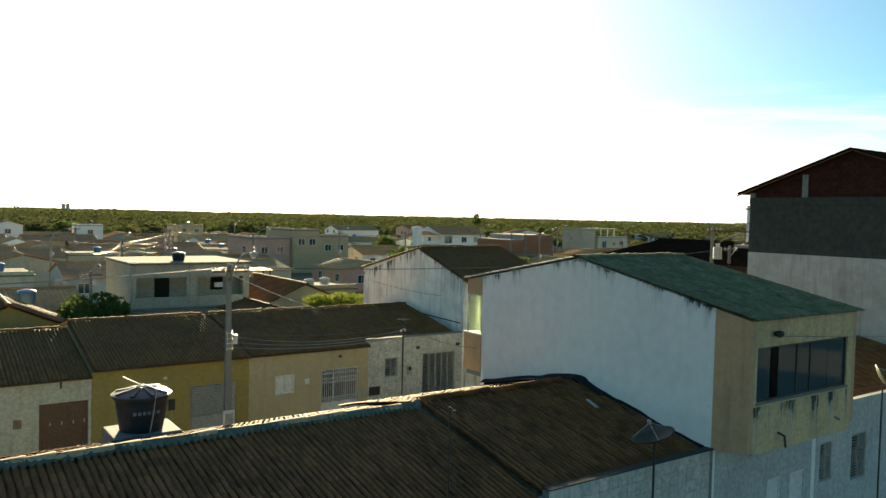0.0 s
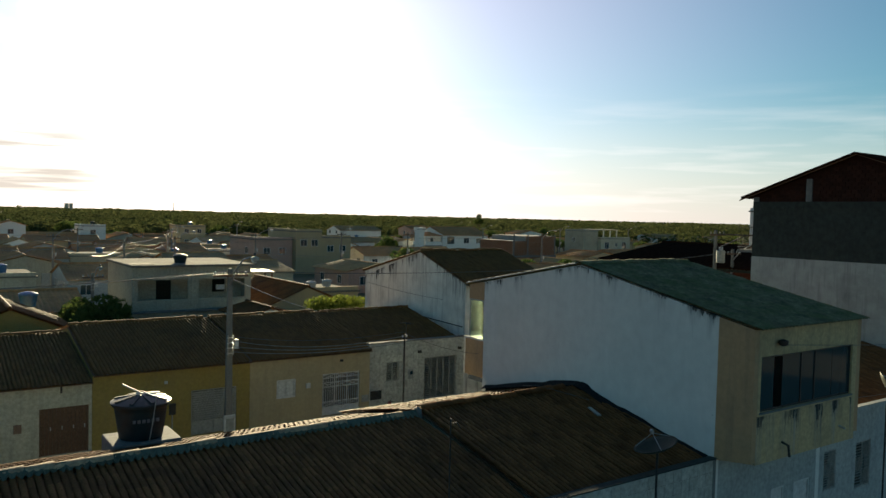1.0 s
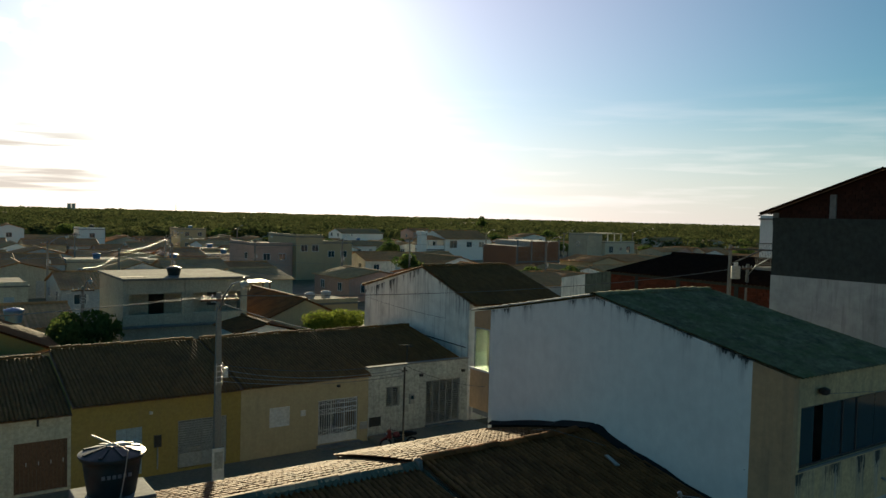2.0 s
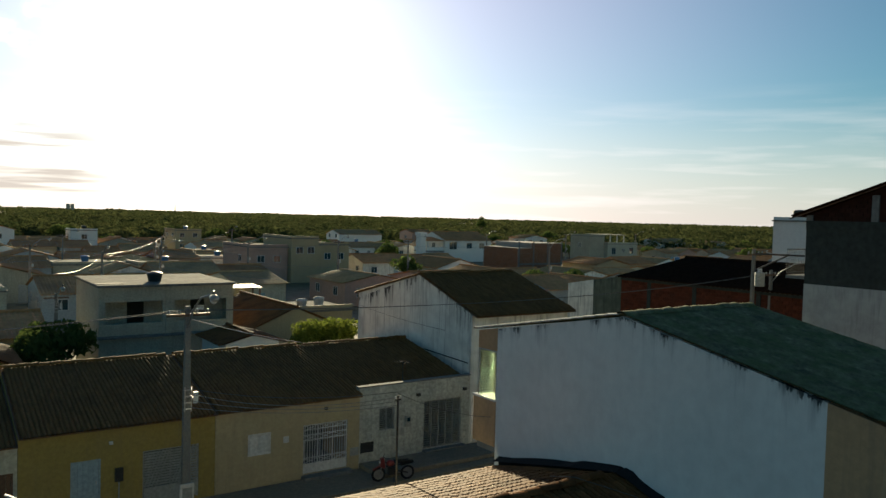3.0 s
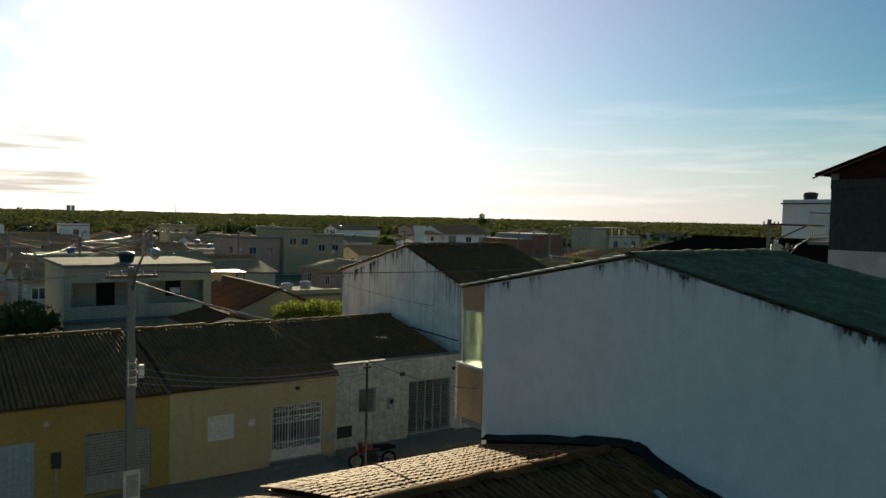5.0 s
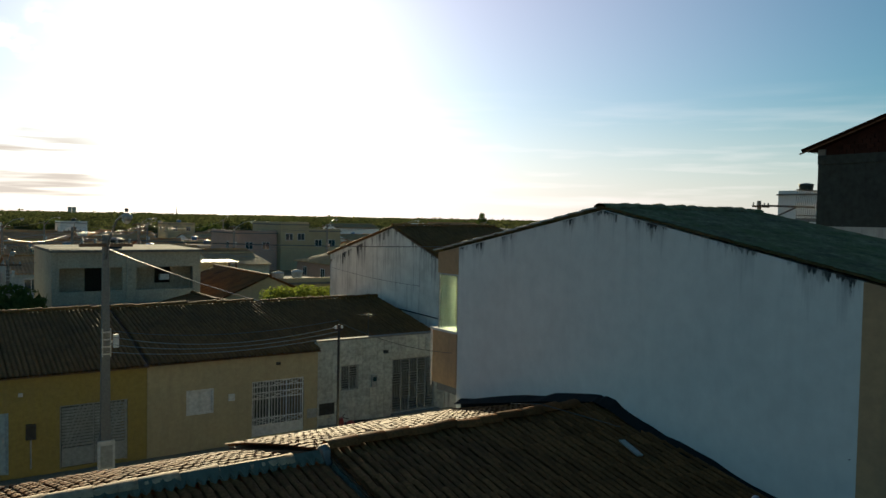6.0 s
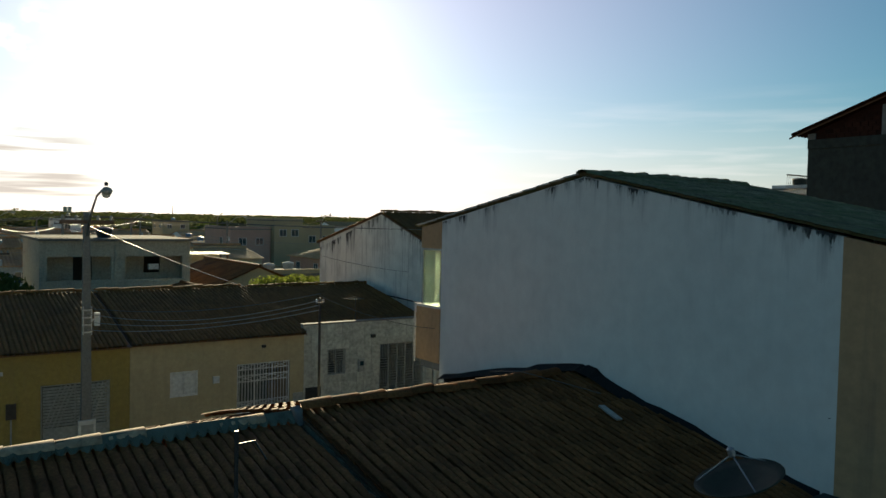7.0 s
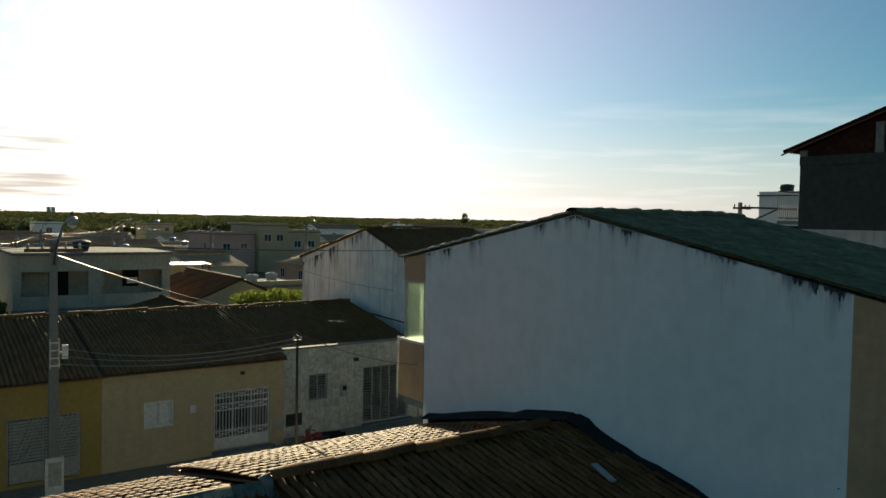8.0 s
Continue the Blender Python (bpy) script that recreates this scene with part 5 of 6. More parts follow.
part("beam", Shape().bar((0, -0.1, 9.45), (2.0, -1.9, 9.40), 0.10), "dark_metal", tp)
part("beam_brace", Shape().bar((0, -0.1, 8.5), (1.35, -1.25, 9.38), 0.08), "dark_metal", tp)


def wire(a, b, sag, r=0.011):
    a, b = Vector(a), Vector(b)
    n = 14
    return Shape().tube([a.lerp(b, i / n) - Vector((0, 0, sag * 4 * (i / n) * (1 - i / n))) for i in range(n + 1)], r, 5, caps=False)


def cable(a, b, sag, r=0.011, label="thin dark overhead street cable", mat="wire"):
    lone("overhead_cable", wire(a, b, sag, r), mat, label, "cable", "overhead cables", smooth=True, fix=False)


for dx in (-0.3, 0.3):
    cable((P1[0] + dx, 30.85, 7.62), (46.0 + dx, 30.85, 8.25), 0.55)
    cable((P1[0] + dx, 30.85, 7.62), (-22.0 + dx, 30.85, 7.65), 0.6)
# service cables whose sun glint is painted into a lighter grey
for j in range(3):
    cable((P1[0], 30.78, 4.25 + 0.24 * j), (15.0, 23.4, 5.45 + 0.12 * j), 0.22 + 0.06 * j, 0.011, "overhead service cable with sun glint put into its colour", "glint_wire")
cable((P1[0], 30.78, 4.9), (15.0, 23.4, 5.85), 0.25, 0.009)
cable((15.0, 23.4, 5.8), (17.95, 22.6, 4.9), 0.15, 0.008)
cable((P1[0] + 0.1, 30.9, 7.3), (20.0, 41.3, 4.3), 0.10, 0.018, "overhead service cable with sun glint put into its colour", "glint_wire")
cable((25.55, 36.0, 5.3), (25.52, 45.0, 5.6), 0.1, 0.010)
cable((11.0, 60.0, 5.1), (30.0, 85.0, 6.0), 0.3, 0.008)
cable((11.0, 60.0, 5.1), (-6.0, 40.0, 6.0), 0.3, 0.008)
cable((19.0, 10.86, 6.95), (60.0, 8.0, 7.5), 0.9, 0.008)
cable((17.9, 12.2, 4.9), (60.0, 8.5, 6.5), 0.8, 0.008)

# ---- grey two-storey building behind the row ----
ub = thing("grey_building", "plain grey two-storey building with a flat roof", "building")
UX0, UX1, UY0, UY1 = 12.95, 21.7, 56.5, 64.5
holes = [(13.35, 16.9, 3.62, 5.05), (17.7, 21.2, 3.62, 5.05)]
part("front_wall", Shape().panel("y", UY0, 0.2, UX0, UX1, 0, 6.0, holes), "grey_render", ub)
part("side_wall", Shape().panel("x", UX0, 0.2, UY0 + 0.2, UY1, 0, 6.0), "grey_render", ub)
part("side_wall", Shape().panel("x", UX1 - 0.2, 0.2, UY0 + 0.2, UY1, 0, 6.0), "grey_render", ub)
part("back_wall", Shape().panel("y", UY1 - 0.2, 0.2, UX0 + 0.2, UX1 - 0.2, 0, 6.0), "grey_render", ub)
part("recess_wall", Shape().panel("y", UY0 + 1.6, 0.12, UX0 + 0.2, UX1 - 0.2, 3.1, 5.9, [(15.0, 16.1, 3.2, 5.0), (19.2, 20.2, 3.9, 5.0)]), "grey_render", ub)
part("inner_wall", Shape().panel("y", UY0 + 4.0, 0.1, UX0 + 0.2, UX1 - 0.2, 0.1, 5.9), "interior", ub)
part("floor_slab", Shape().box(UX0 + 0.2, UY0 + 0.2, 2.95, UX1 - 0.2, UY1 - 0.2, 3.1), "cement", ub)
part("roof_slab", Shape().box(UX0 - 0.12, UY0 - 0.25, 6.002, UX1 + 0.12, UY1 + 0.1, 6.16), "roof_cement", ub, "flat grey cement roof slab", bevel=0.03)
part("roof_patch", Shape().box(12.9, 57.2, 6.164, 14.6, 57.9, 6.185), "tar", ub)
part("ledge", Shape().box(UX0 - 0.1, UY0 - 0.35, 2.7, UX1 + 0.1, UY0 - 0.002, 2.86), "cement", ub)
part("pillar", Shape().box(17.1, UY0 - 0.06, 2.862, 17.45, UY0 - 0.003, 6.0), "grey_render", ub)
part("air_unit", Shape().box(19.35, UY0 + 0.9, 4.15, 19.95, UY0 + 1.2, 4.5), "white_paint", ub)


def barrel(label, x, y, z, r=0.55, h=0.75, mat="tank_plastic"):
    t = thing("water_tank", label, "water tank", "roof water tanks", at=(x, y, z))
    part("body", Shape().lathe((0, 0, 0), [(r * 0.78, 0), (r * 0.8, 0.04), (r * 0.97, h * 0.9), (r, h * 0.92), (r, h)], 22), mat, t, smooth=True)
    part("lid", Shape().lathe((0, 0, h), [(r * 1.03, 0.0), (r * 1.03, 0.05), (r * 0.6, 0.14), (r * 0.2, 0.18)], 22), mat, t)
    return t


barrel("dark round water tank on a flat roof", 16.9, 58.6, 6.165, 0.52, 0.5)

# ---- the town behind ----
WALLS = ["pale_render", "beige_render", "pink_render", "grey_render", "white_render", "blue_render", "stained_white", "yellow_render"]
WNAME = {"pale_render": "pale", "beige_render": "beige", "pink_render": "dull pink", "grey_render": "grey", "white_render": "white", "blue_render": "pale blue", "stained_white": "stained white", "yellow_render": "ochre"}
rt = random.Random(21)


def town_house(x, y, w, d, h, rise, wall, roof="red_tile_far", axis="x", windows=True, label="", flat=False, wins=None, name="town_house", category="house"):
    """A plain house: walls, a two-pitched roof whose ridge runs along the axis (or a flat slab), windows, a door."""
    kind_ = "flat-roofed" if flat else "tiled-roof"
    t = thing(name, label or "%s %s house in the town beyond" % (WNAME.get(wall, "brick"), kind_), category, "town houses")
    x1, y1 = x + w, y + d
    xm, ym = (x + x1) / 2, (y + y1) / 2
    if flat:
        part("house_wall", Shape().box(x, y, 0, x1, y1, h), wall, t)
        part("roof_slab", Shape().box(x - 0.15, y - 0.15, h + 0.002, x1 + 0.15, y1 + 0.15, h + 0.16), "roof_cement", t)
        part("parapet", Shape().box(x, y, h + 0.162, x1, y + 0.15, h + 0.5).box(x, y + 0.15, h + 0.162, x + 0.15, y1, h + 0.5), wall, t)
    elif axis == "x":
        part("house_wall", Shape().prism_x([(y, 0), (y1, 0), (y1, h), (ym, h + rise), (y, h)], x, x1), wall, t)
        for ye in (y - 0.45, y1 + 0.45):
            ze = h - 0.45 * rise / (d / 2)
            part("roof", wavy_sheet(x - 0.2, x1 + 0.2, (ym, h + rise + 0.1), (ye, ze + 0.1), wave=0.32, amp=0.035, rows=1, per=4, thick=0.05, step=0.03), roof, t)
        part("ridge", Shape().tube([(x - 0.2, ym, h + rise + 0.12), (x1 + 0.2, ym, h + rise + 0.12)], 0.13, 8), roof, t)
    else:
        part("house_wall", Shape().prism_y([(x, 0), (x1, 0), (x1, h), (xm, h + rise), (x, h)], y, y1), wall, t)
        for xe in (x - 0.45, x1 + 0.45):
            ze = h - 0.45 * rise / (w / 2)
            s = wavy_sheet(y - 0.2, y1 + 0.2, (xm, h + rise + 0.1), (xe, ze + 0.1), wave=0.32, amp=0.035, rows=1, per=4, thick=0.05, step=0.03)
            s.v = [(b, a, c) for a, b, c in s.v]
            part("roof", s, roof, t)
        part("ridge", Shape().tube([(xm, y - 0.2, h + rise + 0.12), (xm, y1 + 0.2, h + rise + 0.12)], 0.13, 8), roof, t)
    if wins is not None:
        for a in wins:
            far_window(t, *a)
    elif windows:
        n = max(1, int(w / 3.2))
        for i in range(n):
            u = x + w * (i + 0.5) / n
            if i == n // 2:
                part("door", Shape().box(u - 0.45, y - 0.05, 0, u + 0.45, y - 0.003, 2.1), rt.choice(["brown_wood", "grey_paint", "blue_door"]), t)
            else:
                far_window(t, "y", y, u, 1.1, 1.1, 1.0)
            if h > 5:
                far_window(t, "y", y, u, 4.0, 1.1, 1.0)
        for i in range(max(1, int(d / 4))):
            far_window(t, "x", x, y + d * (i + 0.5) / max(1, int(d / 4)), 1.2 if h < 5 else 4.0, 1.0, 1.0)
    return t


# named houses, nearest first
town_house(22.8, 55.0, 6.0, 11.0, 3.0, 1.3, "beige_render", "clay_tile", "y", label="pale house under a sunlit clay-tile roof")
lean = town_house(18.8, 49.5, 3.4, 4.5, 3.0, 0.45, "white_render", "clay_tile", "y", label="small white outbuilding with a barred window")
town_house(1.4, 45.9, 5.9, 6.5, 3.3, 1.3, "yellow_render", "clay_tile", "y", label="ochre house under a sunlit clay roof")
town_house(-6.0, 56.0, 8.0, 9.0, 3.0, 1.0, "grey_render", "brown_tile_far", "x", label="grey shed-roofed house with water tanks")
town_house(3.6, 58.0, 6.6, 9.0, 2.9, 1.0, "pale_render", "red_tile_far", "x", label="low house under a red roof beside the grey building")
big_brick = town_house(46.0, 28.0, 15.0, 14.8, 7.05, 1.25, "red_brick", "dark_tile", "y", windows=False, label="large bare brick building under a dark red roof")
lt = thing("lean_to_house", "stained cement lean-to house beside the brick building", "house")
# one wall in two tones: dark at the near end, pale beyond
part("dark_wall", Shape().prism_x([(42.84, 0), (45.6, 0), (45.6, 6.62), (42.84, 7.10)], 46.0, 46.2), "dark_streaked_render", lt, "dark streaked wall")
part("pale_wall", Shape().prism_x([(45.602, 0), (48.3, 0), (48.3, 6.12), (45.602, 6.62)], 45.98, 46.2), "stained_white", lt, "pale rain-stained wall")
part("back_wall", Shape().panel("y", 48.1, 0.2, 46.2, 53.0, 0, 6.05), "cement", lt)
part("far_wall", Shape().panel("x", 52.8, 0.2, 42.84, 48.1, 0, 6.05), "cement", lt)
part("roof", Shape().prism_x([(42.84, 7.0), (48.5, 5.95), (48.5, 6.0), (42.84, 7.06)], 46.21, 53.2), "dark_tile", lt)
for (x, y, w, h, mat_) in ((46.3, 119.0, 6.4, 5.6, "pink_render"), (52.9, 118.0, 4.7, 7.0, "beige_render"), (57.8, 118.5, 5.6, 6.0, "beige_render")):
    town_house(x, y, w, 12.0, h, 1.0, mat_, "red_tile_far", "y", flat=True, wins=[("y", y, x + w * 0.3, h - 2.3, 1.1, 1.0), ("y", y, x + w * 0.72, h - 2.3, 1.1, 1.0), ("x", x, y + 4.0, h - 2.3, 1.1, 1.0)])
a_ = town_house(112.0, 160.0, 14.5, 12.0, 5.4, 2.0, "white_render", "red_tile_far", "x", label="white two-storey house with a terracotta roof",
                wins=[("y", 160.0, 119.5, 3.4, 1.6, 1.3), ("y", 160.0, 123.5, 3.4, 1.6, 1.3), ("y", 160.0, 114.5, 3.2, 2.2, 1.8), ("x", 112.0, 165.0, 3.4, 1.2, 1.2)])
vr = thing("veranda", "white two-storey veranda with a tiled roof", "veranda")
part("floor_slab", Shape().box(106.8, 160.2, 2.6, 111.9, 166.0, 2.85), "cement", vr)
part("balustrade", Shape().box(106.8, 160.2, 2.852, 111.9, 160.4, 3.75).box(106.8, 160.4, 2.852, 107.0, 166.0, 3.75), "white_render", vr)
for x in (106.8, 109.3, 111.6):
    part("post", Shape().box(x, 160.25, 0, x + 0.25, 160.5, 2.6), "white_paint", vr)
    part("post", Shape().box(x, 160.25, 3.752, x + 0.25, 160.5, 5.2), "white_paint", vr)
part("roof", wavy_sheet(106.3, 111.9, (166.0, 6.1), (159.7, 5.25), rows=1, wave=0.32, amp=0.035, per=4, thick=0.05), "red_tile_far", vr)
part("tank_tower", Shape().box(105.0, 160.4, 0, 106.6, 162.4, 6.6).box(104.8, 160.2, 6.6, 106.8, 162.6, 7.3), "white_render", vr)
town_house(147.0, 145.0, 5.4, 7.0, 7.2, 0.8, "grey_render", "brown_tile_far", "x", label="grey block with a roof terrace", flat=True, wins=[("x", 147.0, 148.5, 4.4, 1.0, 1.0)])
c_ = town_house(152.6, 144.0, 11.4, 10.0, 5.2, 0.8, "pale_render", "brown_tile_far", "x", label="pale cubic house with three small windows", flat=True,
                wins=[("y", 144.0, 154.9, 2.6, 1.5, 1.7), ("y", 144.0, 158.6, 3.2, 0.8, 0.8), ("y", 144.0, 161.6, 2.6, 1.5, 1.7)])
for k in range(4):
    part("terrace_post", Shape().box(153.0 + 2.6 * k, 146.0, 5.36, 153.25 + 2.6 * k, 146.25, 7.5), "white_paint", c_)
part("terrace_roof", Shape().box(152.6, 145.6, 7.502, 161.2, 152.0, 7.75), "grey_render", c_)
town_house(207.0, 172.0, 19.0, 10.0, 4.4, 1.3, "white_render", "brown_tile_far", "x", label="long white house near the edge of town")
town_house(226.0, 165.0, 12.0, 10.0, 4.0, 1.2, "blue_render", "brown_tile_far", "y")
town_house(112.0, 217.0, 15.0, 9.0, 5.0, 1.3, "white_render", "brown_tile_far", "x", label="white house with a veranda at the edge of town")
town_house(82.0, 48.5, 6.0, 4.9, 11.6, 0.5, "white_render", flat=True, windows=False, label="white stair tower above the roofs", name="stair_tower", category="building")
barrel("black water tank on the stair tower", 84.0, 51.5, 11.77, 0.75, 1.0)

town_house(27.6, 59.6, 5.2, 6.0, 3.3, 0.4, "beige_render", flat=True, label="flat-roofed beige house with two water tanks")
barrel("pale blue round water tank on a flat roof", 29.2, 61.6, 3.465, 0.45, 0.55, "blue_render")
barrel("pale blue round water tank on a flat roof", 31.0, 62.2, 3.465, 0.45, 0.6, "blue_render")
shed = thing("sheet_roof_shed", "open shed under a bright metal sheet roof", "shed")
part("roof_sheet", wavy_sheet(23.4, 28.4, (70.2, 4.66), (68.0, 4.55), rows=1, wave=0.3, amp=0.02), "grey_paint", shed)
for x in (23.5, 28.2):
    for y in (68.2, 69.9):
        part("post", Shape().box(x, y, 0, x + 0.12, y + 0.12, 4.5), "brown_wood", shed)
part("back_wall", Shape().panel("y", 70.05, 0.12, 23.7, 28.1, 0, 4.4), "grey_render", shed)
# half-built brick house, its bricks in courses between concrete posts
bh = thing("unfinished_house", "unfinished bare brick house with concrete posts", "house")
part("core", Shape().box(91.50, 108.0, 0, 102.00, 118.0, 6.0), "mortar", bh)
part("upper_core", Shape().box(94.50, 108.0, 6.0, 102.00, 118.0, 6.9), "mortar", bh)
cm = Shape()
for r in range(30):
    z = 0.1 + r * 0.225
    for c in range(38):
        x = 91.50 + c * 0.41 + (0.2 if r % 2 else 0)
        if x > 101.60 or (z > 5.8 and x < 94.50):
            continue
        cm.box(x, 107.94, z, x + 0.38, 108.0, z + 0.195)
    for c in range(24):
        y = 108.02 + c * 0.41 + (0.2 if r % 2 else 0)
        if z < 5.8 and y < 117.6:
            cm.box(91.44, y, z, 91.50, y + 0.38, z + 0.195)
b_ = part("bricks", cm, "brick", bh, fix=False)
b_["kind"] = "stuff"
for x in (91.50, 94.90, 98.30, 101.70):
    part("post", Shape().box(x, 107.88, 0, x + 0.3, 107.936, 7.2), "cement", bh)
part("beam", Shape().box(91.40, 107.87, 3.0, 102.10, 107.93, 3.3), "cement", bh)

# brick courses on the large dark building's near wall
bw_ = big_brick
cm = Shape()
for r in range(30):
    z = 0.1 + r * 0.225
    for c in range(36):
        y = 28.05 + c * 0.41 + (0.2 if r % 2 else 0)
        if y < 42.3 and not (2.9 < z < 3.3):
            cm.box(45.93, y, z, 45.995, y + 0.38, z + 0.195)
q_ = part("bricks", cm, "red_brick", bw_, fix=False)
q_["kind"] = "stuff"
part("beam", Shape().box(45.90, 28.0, 6.85, 45.99, 42.8, 7.04), "dark_cement", bw_)
for y in (31.5, 36.2, 40.0):
    part("post", Shape().box(45.88, y, 0, 45.925, y + 0.3, 6.84), "dark_cement", bw_)

# rows of ordinary houses
taken = [(118, 116, 166, 143.5), (92, 120, 128, 159), (11, 50, 30, 66), (-8, 40, 12, 68), (40, 25, 62, 56), (44, 112, 66, 132), (104, 158, 125, 174), (140, 142, 162, 158), (205, 163, 240, 184), (110, 215, 129, 228), (80, 46, 90, 56), (82, 106, 103, 120), (-8, 30, 46, 73), (36, 10, 50, 27)]


def free(x, y, w, d):
    return all(x + w < a or x > c or y + d < b or y > e for a, b, c, e in taken)


built = []
for y in (50, 70, 86, 103, 121, 138, 157, 176, 196, 214):
    x = -6.0 + 0.02 * y
    while x < min(238, 12 + y * 2.4):
        w, d = rt.uniform(5, 9), rt.uniform(7, 11)
        if free(x, y, w, d) and math.hypot(x, y) < 262 and rt.random() < 0.9:
            two = rt.random() < 0.12 and y > 170
            flat = rt.random() < 0.14
            hh = rt.uniform(5.4, 6.3) if two else rt.uniform(2.6, 3.15)
            yy = y + rt.uniform(-0.6, 0.6)
            wall = rt.choice(WALLS[:7])
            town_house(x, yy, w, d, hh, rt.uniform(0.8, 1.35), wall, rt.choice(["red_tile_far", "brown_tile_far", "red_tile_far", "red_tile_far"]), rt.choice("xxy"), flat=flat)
            built.append((x, yy, x + w, yy + d))
            if flat:
                barrel("round plastic water tank on a flat roof", x + w * 0.6, yy + d * 0.5, hh + 0.162, 0.6, 0.8, rt.choice(["tank_plastic", "blue_plastic"]))
        x += w + rt.choice([0.25, 0.25, 0.4, 3.0])

barrel("blue round water tank", 6.1, 53.6, 3.9, 0.55, 0.75, "blue_plastic")
for (x, y, h) in ((18, 82, 7), (52, 100, 7.5), (75, 82, 8), (36, 130, 7), (100, 128, 8), (128, 134, 8), (170, 150, 8), (58, 160, 7.5)):
    street_pole("distant concrete street pole", x, y, h, arm_dir=(0, -1))
for (x, y, h) in ((14, 100, 7), (27, 96, 7), (31, 114, 7.2), (22, 132, 7), (42, 108, 7), (66, 104, 7.5)):
    street_pole("distant concrete street pole", x, y, h, arm_dir=(0.6, -0.8))
for a, b in (((14, 100, 6.7), (27, 96, 6.7)), ((27, 96, 6.7), (31, 114, 6.9)), ((27, 96, 6.7), (42, 108, 6.7)), ((31, 114, 6.9), (22, 132, 6.7)), ((42, 108, 6.7), (66, 104, 7.2)), ((18, 82, 6.7), (27, 96, 6.7)), ((14, 100, 6.7), (2, 84, 6.0)), ((42, 108, 6.7), (50, 119, 5.8))):
    cable(a, b, 0.5, 0.011)
for a, b in (((18, 82, 6.7), (52, 100, 7.2)), ((52, 100, 7.2), (75, 82, 7.7)), ((18, 82, 6.7), (36, 130, 6.7)), ((100, 128, 7.7), (128, 134, 7.7)), ((11, 60, 6.7), (18, 82, 6.7))):
    cable(a, b, 0.5, 0.012)

# sagging cables, also in the grey that stands for sun glint
for a, b, sg in (((18, 82, 6.7), (-4, 96, 6.6), 1.0), ((27, 96, 6.7), (18, 82, 6.3), 0.8), ((36, 130, 6.7), (31, 114, 6.9), 0.9), ((31, 114, 6.6), (14, 100, 6.5), 1.1), ((18, 82, 6.4), (30, 72, 4.2), 0.3), ((18, 82, 6.5), (34, 76, 4.4), 0.3),
                 ((27, 96, 6.5), (40, 88, 4.5), 0.4), ((27, 96, 6.5), (46, 90, 4.5), 0.4), ((14, 100, 6.4), (6, 88, 4.2), 0.3), ((22, 132, 6.8), (2, 128, 6.6), 1.0), ((36, 130, 6.6), (58, 160, 7.2), 1.0), ((42, 108, 6.6), (52, 100, 7.2), 0.6)):
    cable(a, b, sg, 0.016, "sagging service cable with sun glint put into its colour", "glint_wire")

# ---- trees and woods ----
ico_v, ico_f = [], []
bm_ = bmesh.new()
bmesh.ops.create_icosphere(bm_, subdivisions=1, radius=1.0)
ico_v = np.array([v.co[:] for v in bm_.verts])
ico_f = np.array([[v.index for v in f.verts] for f in bm_.faces])
bm_.free()


def leaf_crown(name, blobs, count, size, mat, parent, seed=0):
    """Many small leaf faces spread over and within rounded masses (x, y, z, rx, ry, rz)."""
    rng = np.random.default_rng(seed)
    vol = np.array([b[3] * b[4] * b[5] for b in blobs])
    which = rng.choice(len(blobs), count, p=vol / vol.sum())
    B = np.array(blobs)[which]
    d = rng.normal(size=(count, 3))
    d /= np.linalg.norm(d, axis=1)[:, None]
    rad = rng.uniform(0.72, 1.06, (count, 1))
    c = B[:, :3] + d * rad * B[:, 3:]
    nrm = d + rng.normal(0, 0.55, (count, 3))
    nrm /= np.linalg.norm(nrm, axis=1)[:, None]
    u = np.cross(nrm, rng.normal(size=(count, 3)))
    u /= np.linalg.norm(u, axis=1)[:, None]
    w = np.cross(nrm, u)
    s = size * rng.uniform(0.6, 1.3, (count, 1))
    v = np.stack((c - u * s, c + w * s * 0.45, c + u * s, c - w * s * 0.45), 1).reshape(-1, 3)
    f = np.arange(count * 4).reshape(-1, 4)
    me = bpy.data.meshes.new(name)
    me.from_pydata(v.tolist(), [], f.tolist())
    me.materials.append(M[mat])
    ob = new(name, me)
    ob.parent = parent
    return ob


def tree(label, x, y, height, spread, seed, leaves=900, mat="tree_leaf", name="tree"):
    r = random.Random(seed)
    t = thing(name, label, "tree", "town trees", at=(x, y, 0))
    th = height * 0.42
    s = Shape().tube([(0, 0, 0), (r.uniform(-.1, .1), r.uniform(-.1, .1), th * 0.5), (r.uniform(-.2, .2), r.uniform(-.2, .2), th)], [0.22, 0.17, 0.13], 9)
    blobs = []
    for k in range(7):
        a, q = 2 * math.pi * k / 7 + r.uniform(-.3, .3), spread * r.uniform(0.35, 0.7)
        p = (q * math.cos(a), q * math.sin(a), height * r.uniform(0.58, 0.82))
        s.tube([(0, 0, th * 0.9), (p[0] * 0.5, p[1] * 0.5, (th + p[2]) / 2), p], [0.10, 0.07, 0.03], 6)
        m_ = spread * r.uniform(0.32, 0.5)
        blobs.append((*p, m_, m_, m_ * 0.62))
    blobs.append((0, 0, height * 0.85, spread * 0.5, spread * 0.5, height * 0.17))
    part("trunk", s, "bark", t, smooth=True)
    leaf_crown("crown", blobs, leaves, 0.34 * spread / 3, mat, t, seed)
    return t


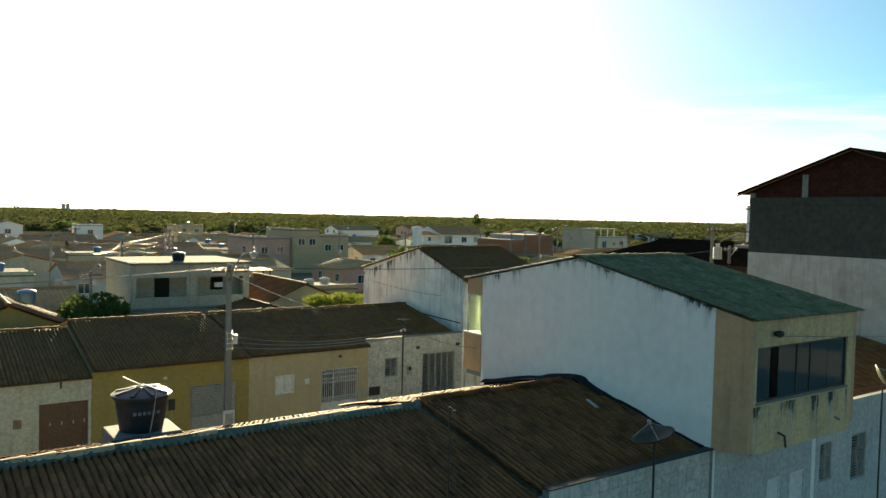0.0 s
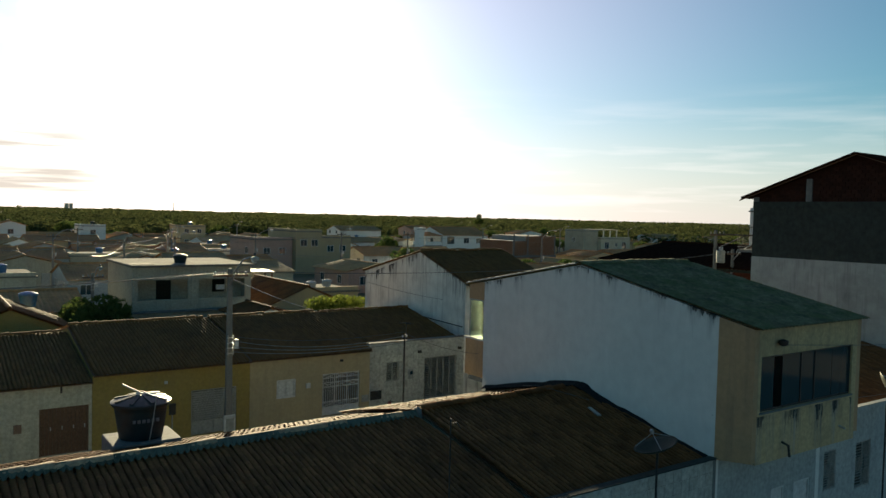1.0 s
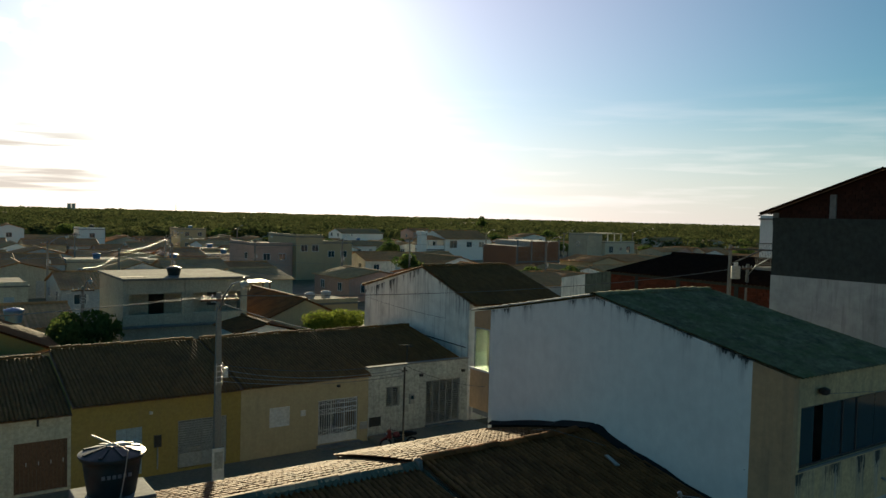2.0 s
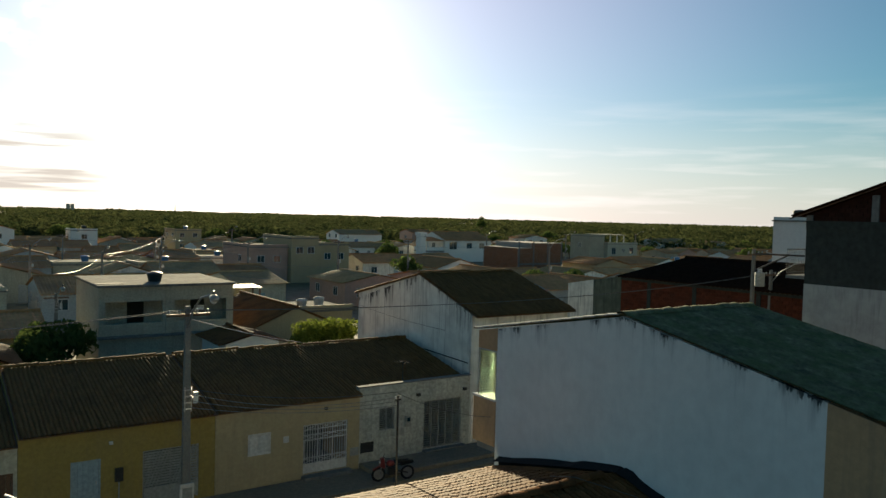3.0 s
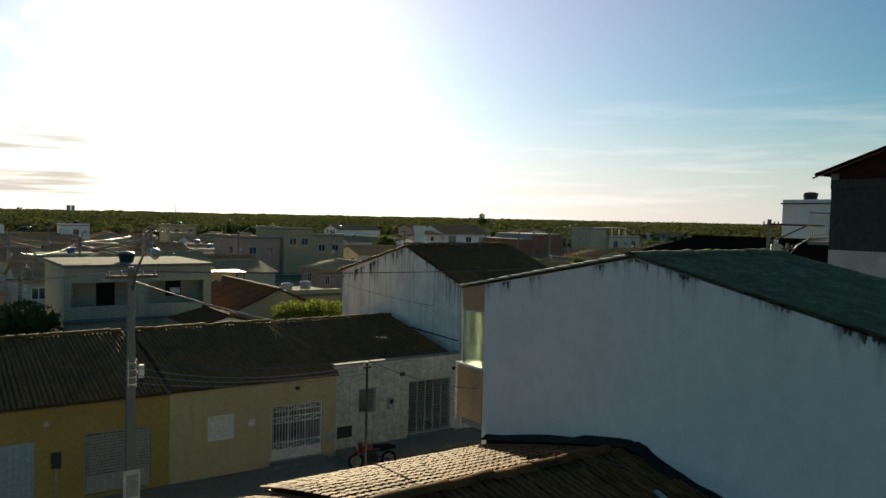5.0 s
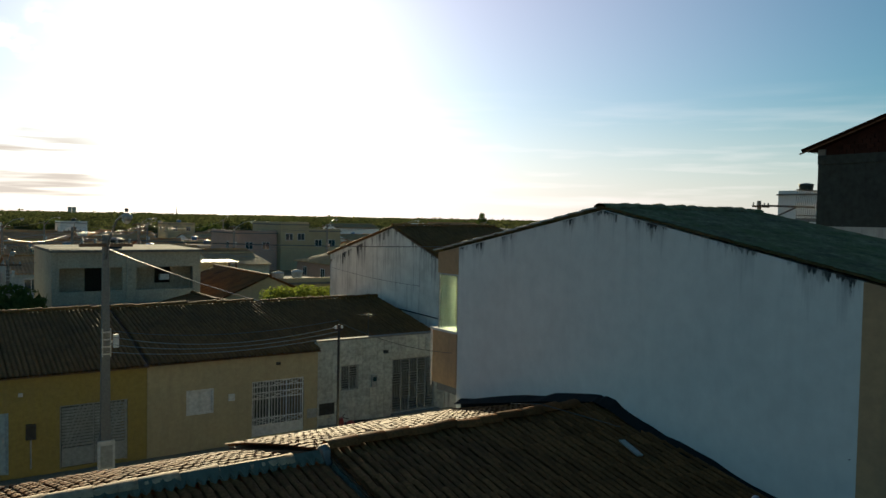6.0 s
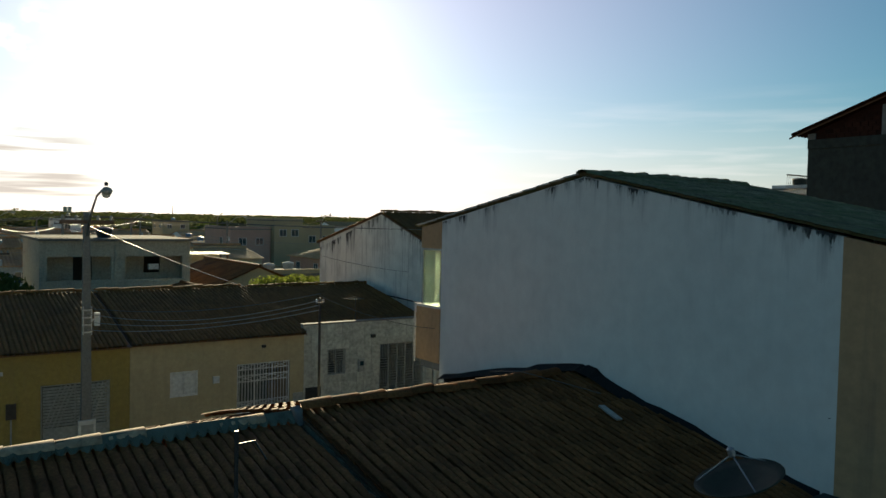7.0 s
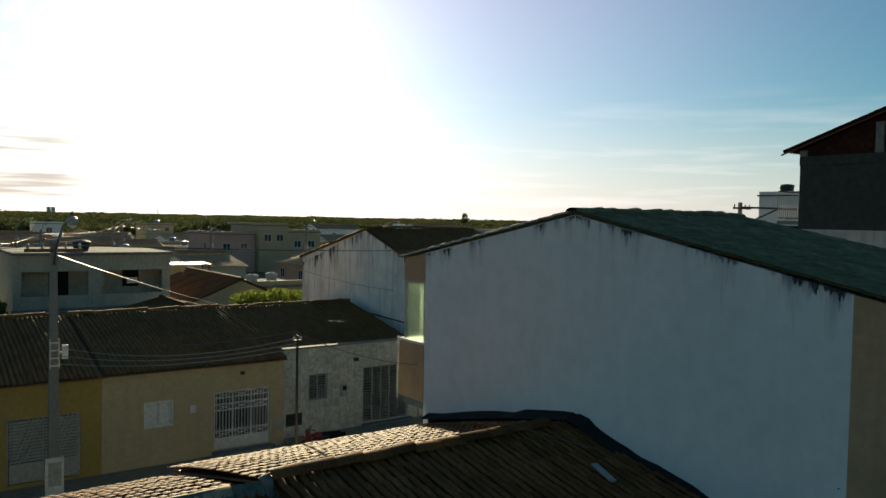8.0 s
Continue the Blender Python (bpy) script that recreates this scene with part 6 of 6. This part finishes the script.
hedge = thing("clipped_tree", "broad clipped tree with bright green backlit leaves", "tree", at=(25.6, 50.3, 0))
hr = random.Random(3)
hb = [(-1.55 + 0.42 * (k % 9) + hr.uniform(-0.15, 0.15), hr.uniform(-1.0, 1.0), (2.55, 3.15, 3.55)[k // 9 % 3] + hr.uniform(-0.1, 0.1), hr.uniform(0.6, 0.85), hr.uniform(0.7, 1.0), hr.uniform(0.5, 0.65)) for k in range(36)]
part("trunk", Shape().tube([(0, 0, 0), (0.05, 0, 1.2), (0, 0.1, 2.6)], [0.2, 0.16, 0.12], 10), "bark", hedge, smooth=True)
leaf_crown("crown", hb, 14000, 0.10, "hedge_leaf", hedge, 7)
protos = [tree("dense green tree standing among the houses", 150 + 19 * k, 205 + 7 * k, 5.2 + 0.5 * k, 3.0 + 0.25 * k, 40 + k) for k in range(4)]
for (x, y, k) in ((8.7, 52.2, 0.62), (10.7, 54.3, 0.66), (9.6, 57.0, 0.6)):
    copy_thing(protos[0], pose(x, y, 0, 0, 0, 40 * x) @ Matrix.Diagonal((k, k, k * 1.25, 1)))
made = 0
while made < 46:
    ang, dist = radians(rt.uniform(-3, 72)), rt.uniform(200, 320)
    x, y = dist * math.sin(ang), dist * math.cos(ang)
    if free(x - 2, y - 2, 4, 4):
        k = rt.uniform(0.65, 1.0)
        copy_thing(rt.choice(protos), pose(x, y, 0, 0, 0, rt.uniform(0, 360)) @ Matrix.Diagonal((k, k, k * rt.uniform(0.8, 1.0), 1)))
        made += 1
taken += built
made = tries = 0
while made < 44 and tries < 4000:
    tries += 1
    ang, dist = radians(rt.uniform(30, 72)), rt.uniform(95, 235)
    x, y = dist * math.sin(ang), dist * math.cos(ang)
    if free(x - 1.3, y - 1.3, 2.6, 2.6):
        k = rt.uniform(0.6, 0.95)
        copy_thing(rt.choice(protos), pose(x, y, 0, 0, 0, rt.uniform(0, 360)) @ Matrix.Diagonal((k, k, k, 1)))
        made += 1
tree("tall dark tree above the woods", 262.0, 340.0, 12.0, 3.2, 77, 1500)


def woods(name, label, r0, r1, count, az0, az1, size, seed, height, leaves):
    """Scrub: each clump a handful of loose leafy sprays over a rounded mass."""
    rng = np.random.default_rng(seed)
    r = r0 * (r1 / r0) ** rng.random(count)
    a = np.radians(rng.uniform(az0, az1, count))
    s = size * np.maximum(1.0, r / 550) * np.clip(rng.lognormal(0, 0.42, count), 0.5, 2.3)
    h = height * np.clip(rng.lognormal(-0.14, 0.25, count), 0.55, 1.35) * (1.0 + 0.18 * np.sin(a * 23) * np.sin(r / 170.0))
    base = np.stack((r * np.sin(a), r * np.cos(a), h * 0.5), 1)
    d = rng.normal(size=(count, leaves, 3))
    d[..., 2] = np.abs(d[..., 2]) * 0.9 - 0.25
    d /= np.linalg.norm(d, axis=2)[..., None]
    half = np.stack((s, s, h * 0.5), 1)[:, None, :]
    c = base[:, None, :] + d * half * rng.uniform(0.7, 1.04, (count, leaves, 1))
    nrm = d + rng.normal(0, 0.33, d.shape)
    nrm /= np.linalg.norm(nrm, axis=2)[..., None]
    u = np.cross(nrm, rng.normal(size=d.shape))
    u /= np.linalg.norm(u, axis=2)[..., None]
    w = np.cross(nrm, u)
    q = (s[:, None] * rng.uniform(0.09, 0.20, (count, leaves)))[..., None]
    flat = np.array((1.0, 1.0, 0.75))
    v = np.stack((c - u * q * flat, c + w * q * 0.6 * flat, c + u * q * flat, c - w * q * 0.6 * flat), 2).reshape(-1, 3)
    f = np.arange(len(v)).reshape(-1, 4)
    me = bpy.data.meshes.new(name)
    me.from_pydata(v.tolist(), [], f.tolist())
    me.materials.append(M["wood_leaf"])
    tagged(new(name, me), label, "woods", kind="stuff")


woods("woods", "low green scrub woods beyond the town", 268, 950, 5800, -12, 82, 3.8, 1, 5.0, 140)
woods("far_woods", "far green woods up to the horizon", 850, 4300, 5500, -12, 82, 3.6, 2, 7.5, 50)

# far landmarks on the horizon
fb = thing("far_tower_block", "two pale tower blocks on the horizon", "building", at=(330, 2100, 0))
for k in range(2):
    part("block", Shape().box(-9 + 10 * k, 0, 0, -1 + 10 * k, 9, 21), "pale_render", fb)
ms = lone("radio_mast", Shape().tube([(640, 2300, 0), (640, 2300, 34)], [1.6, 0.7], 6), "dark_metal", "thin radio mast on the horizon", "mast")
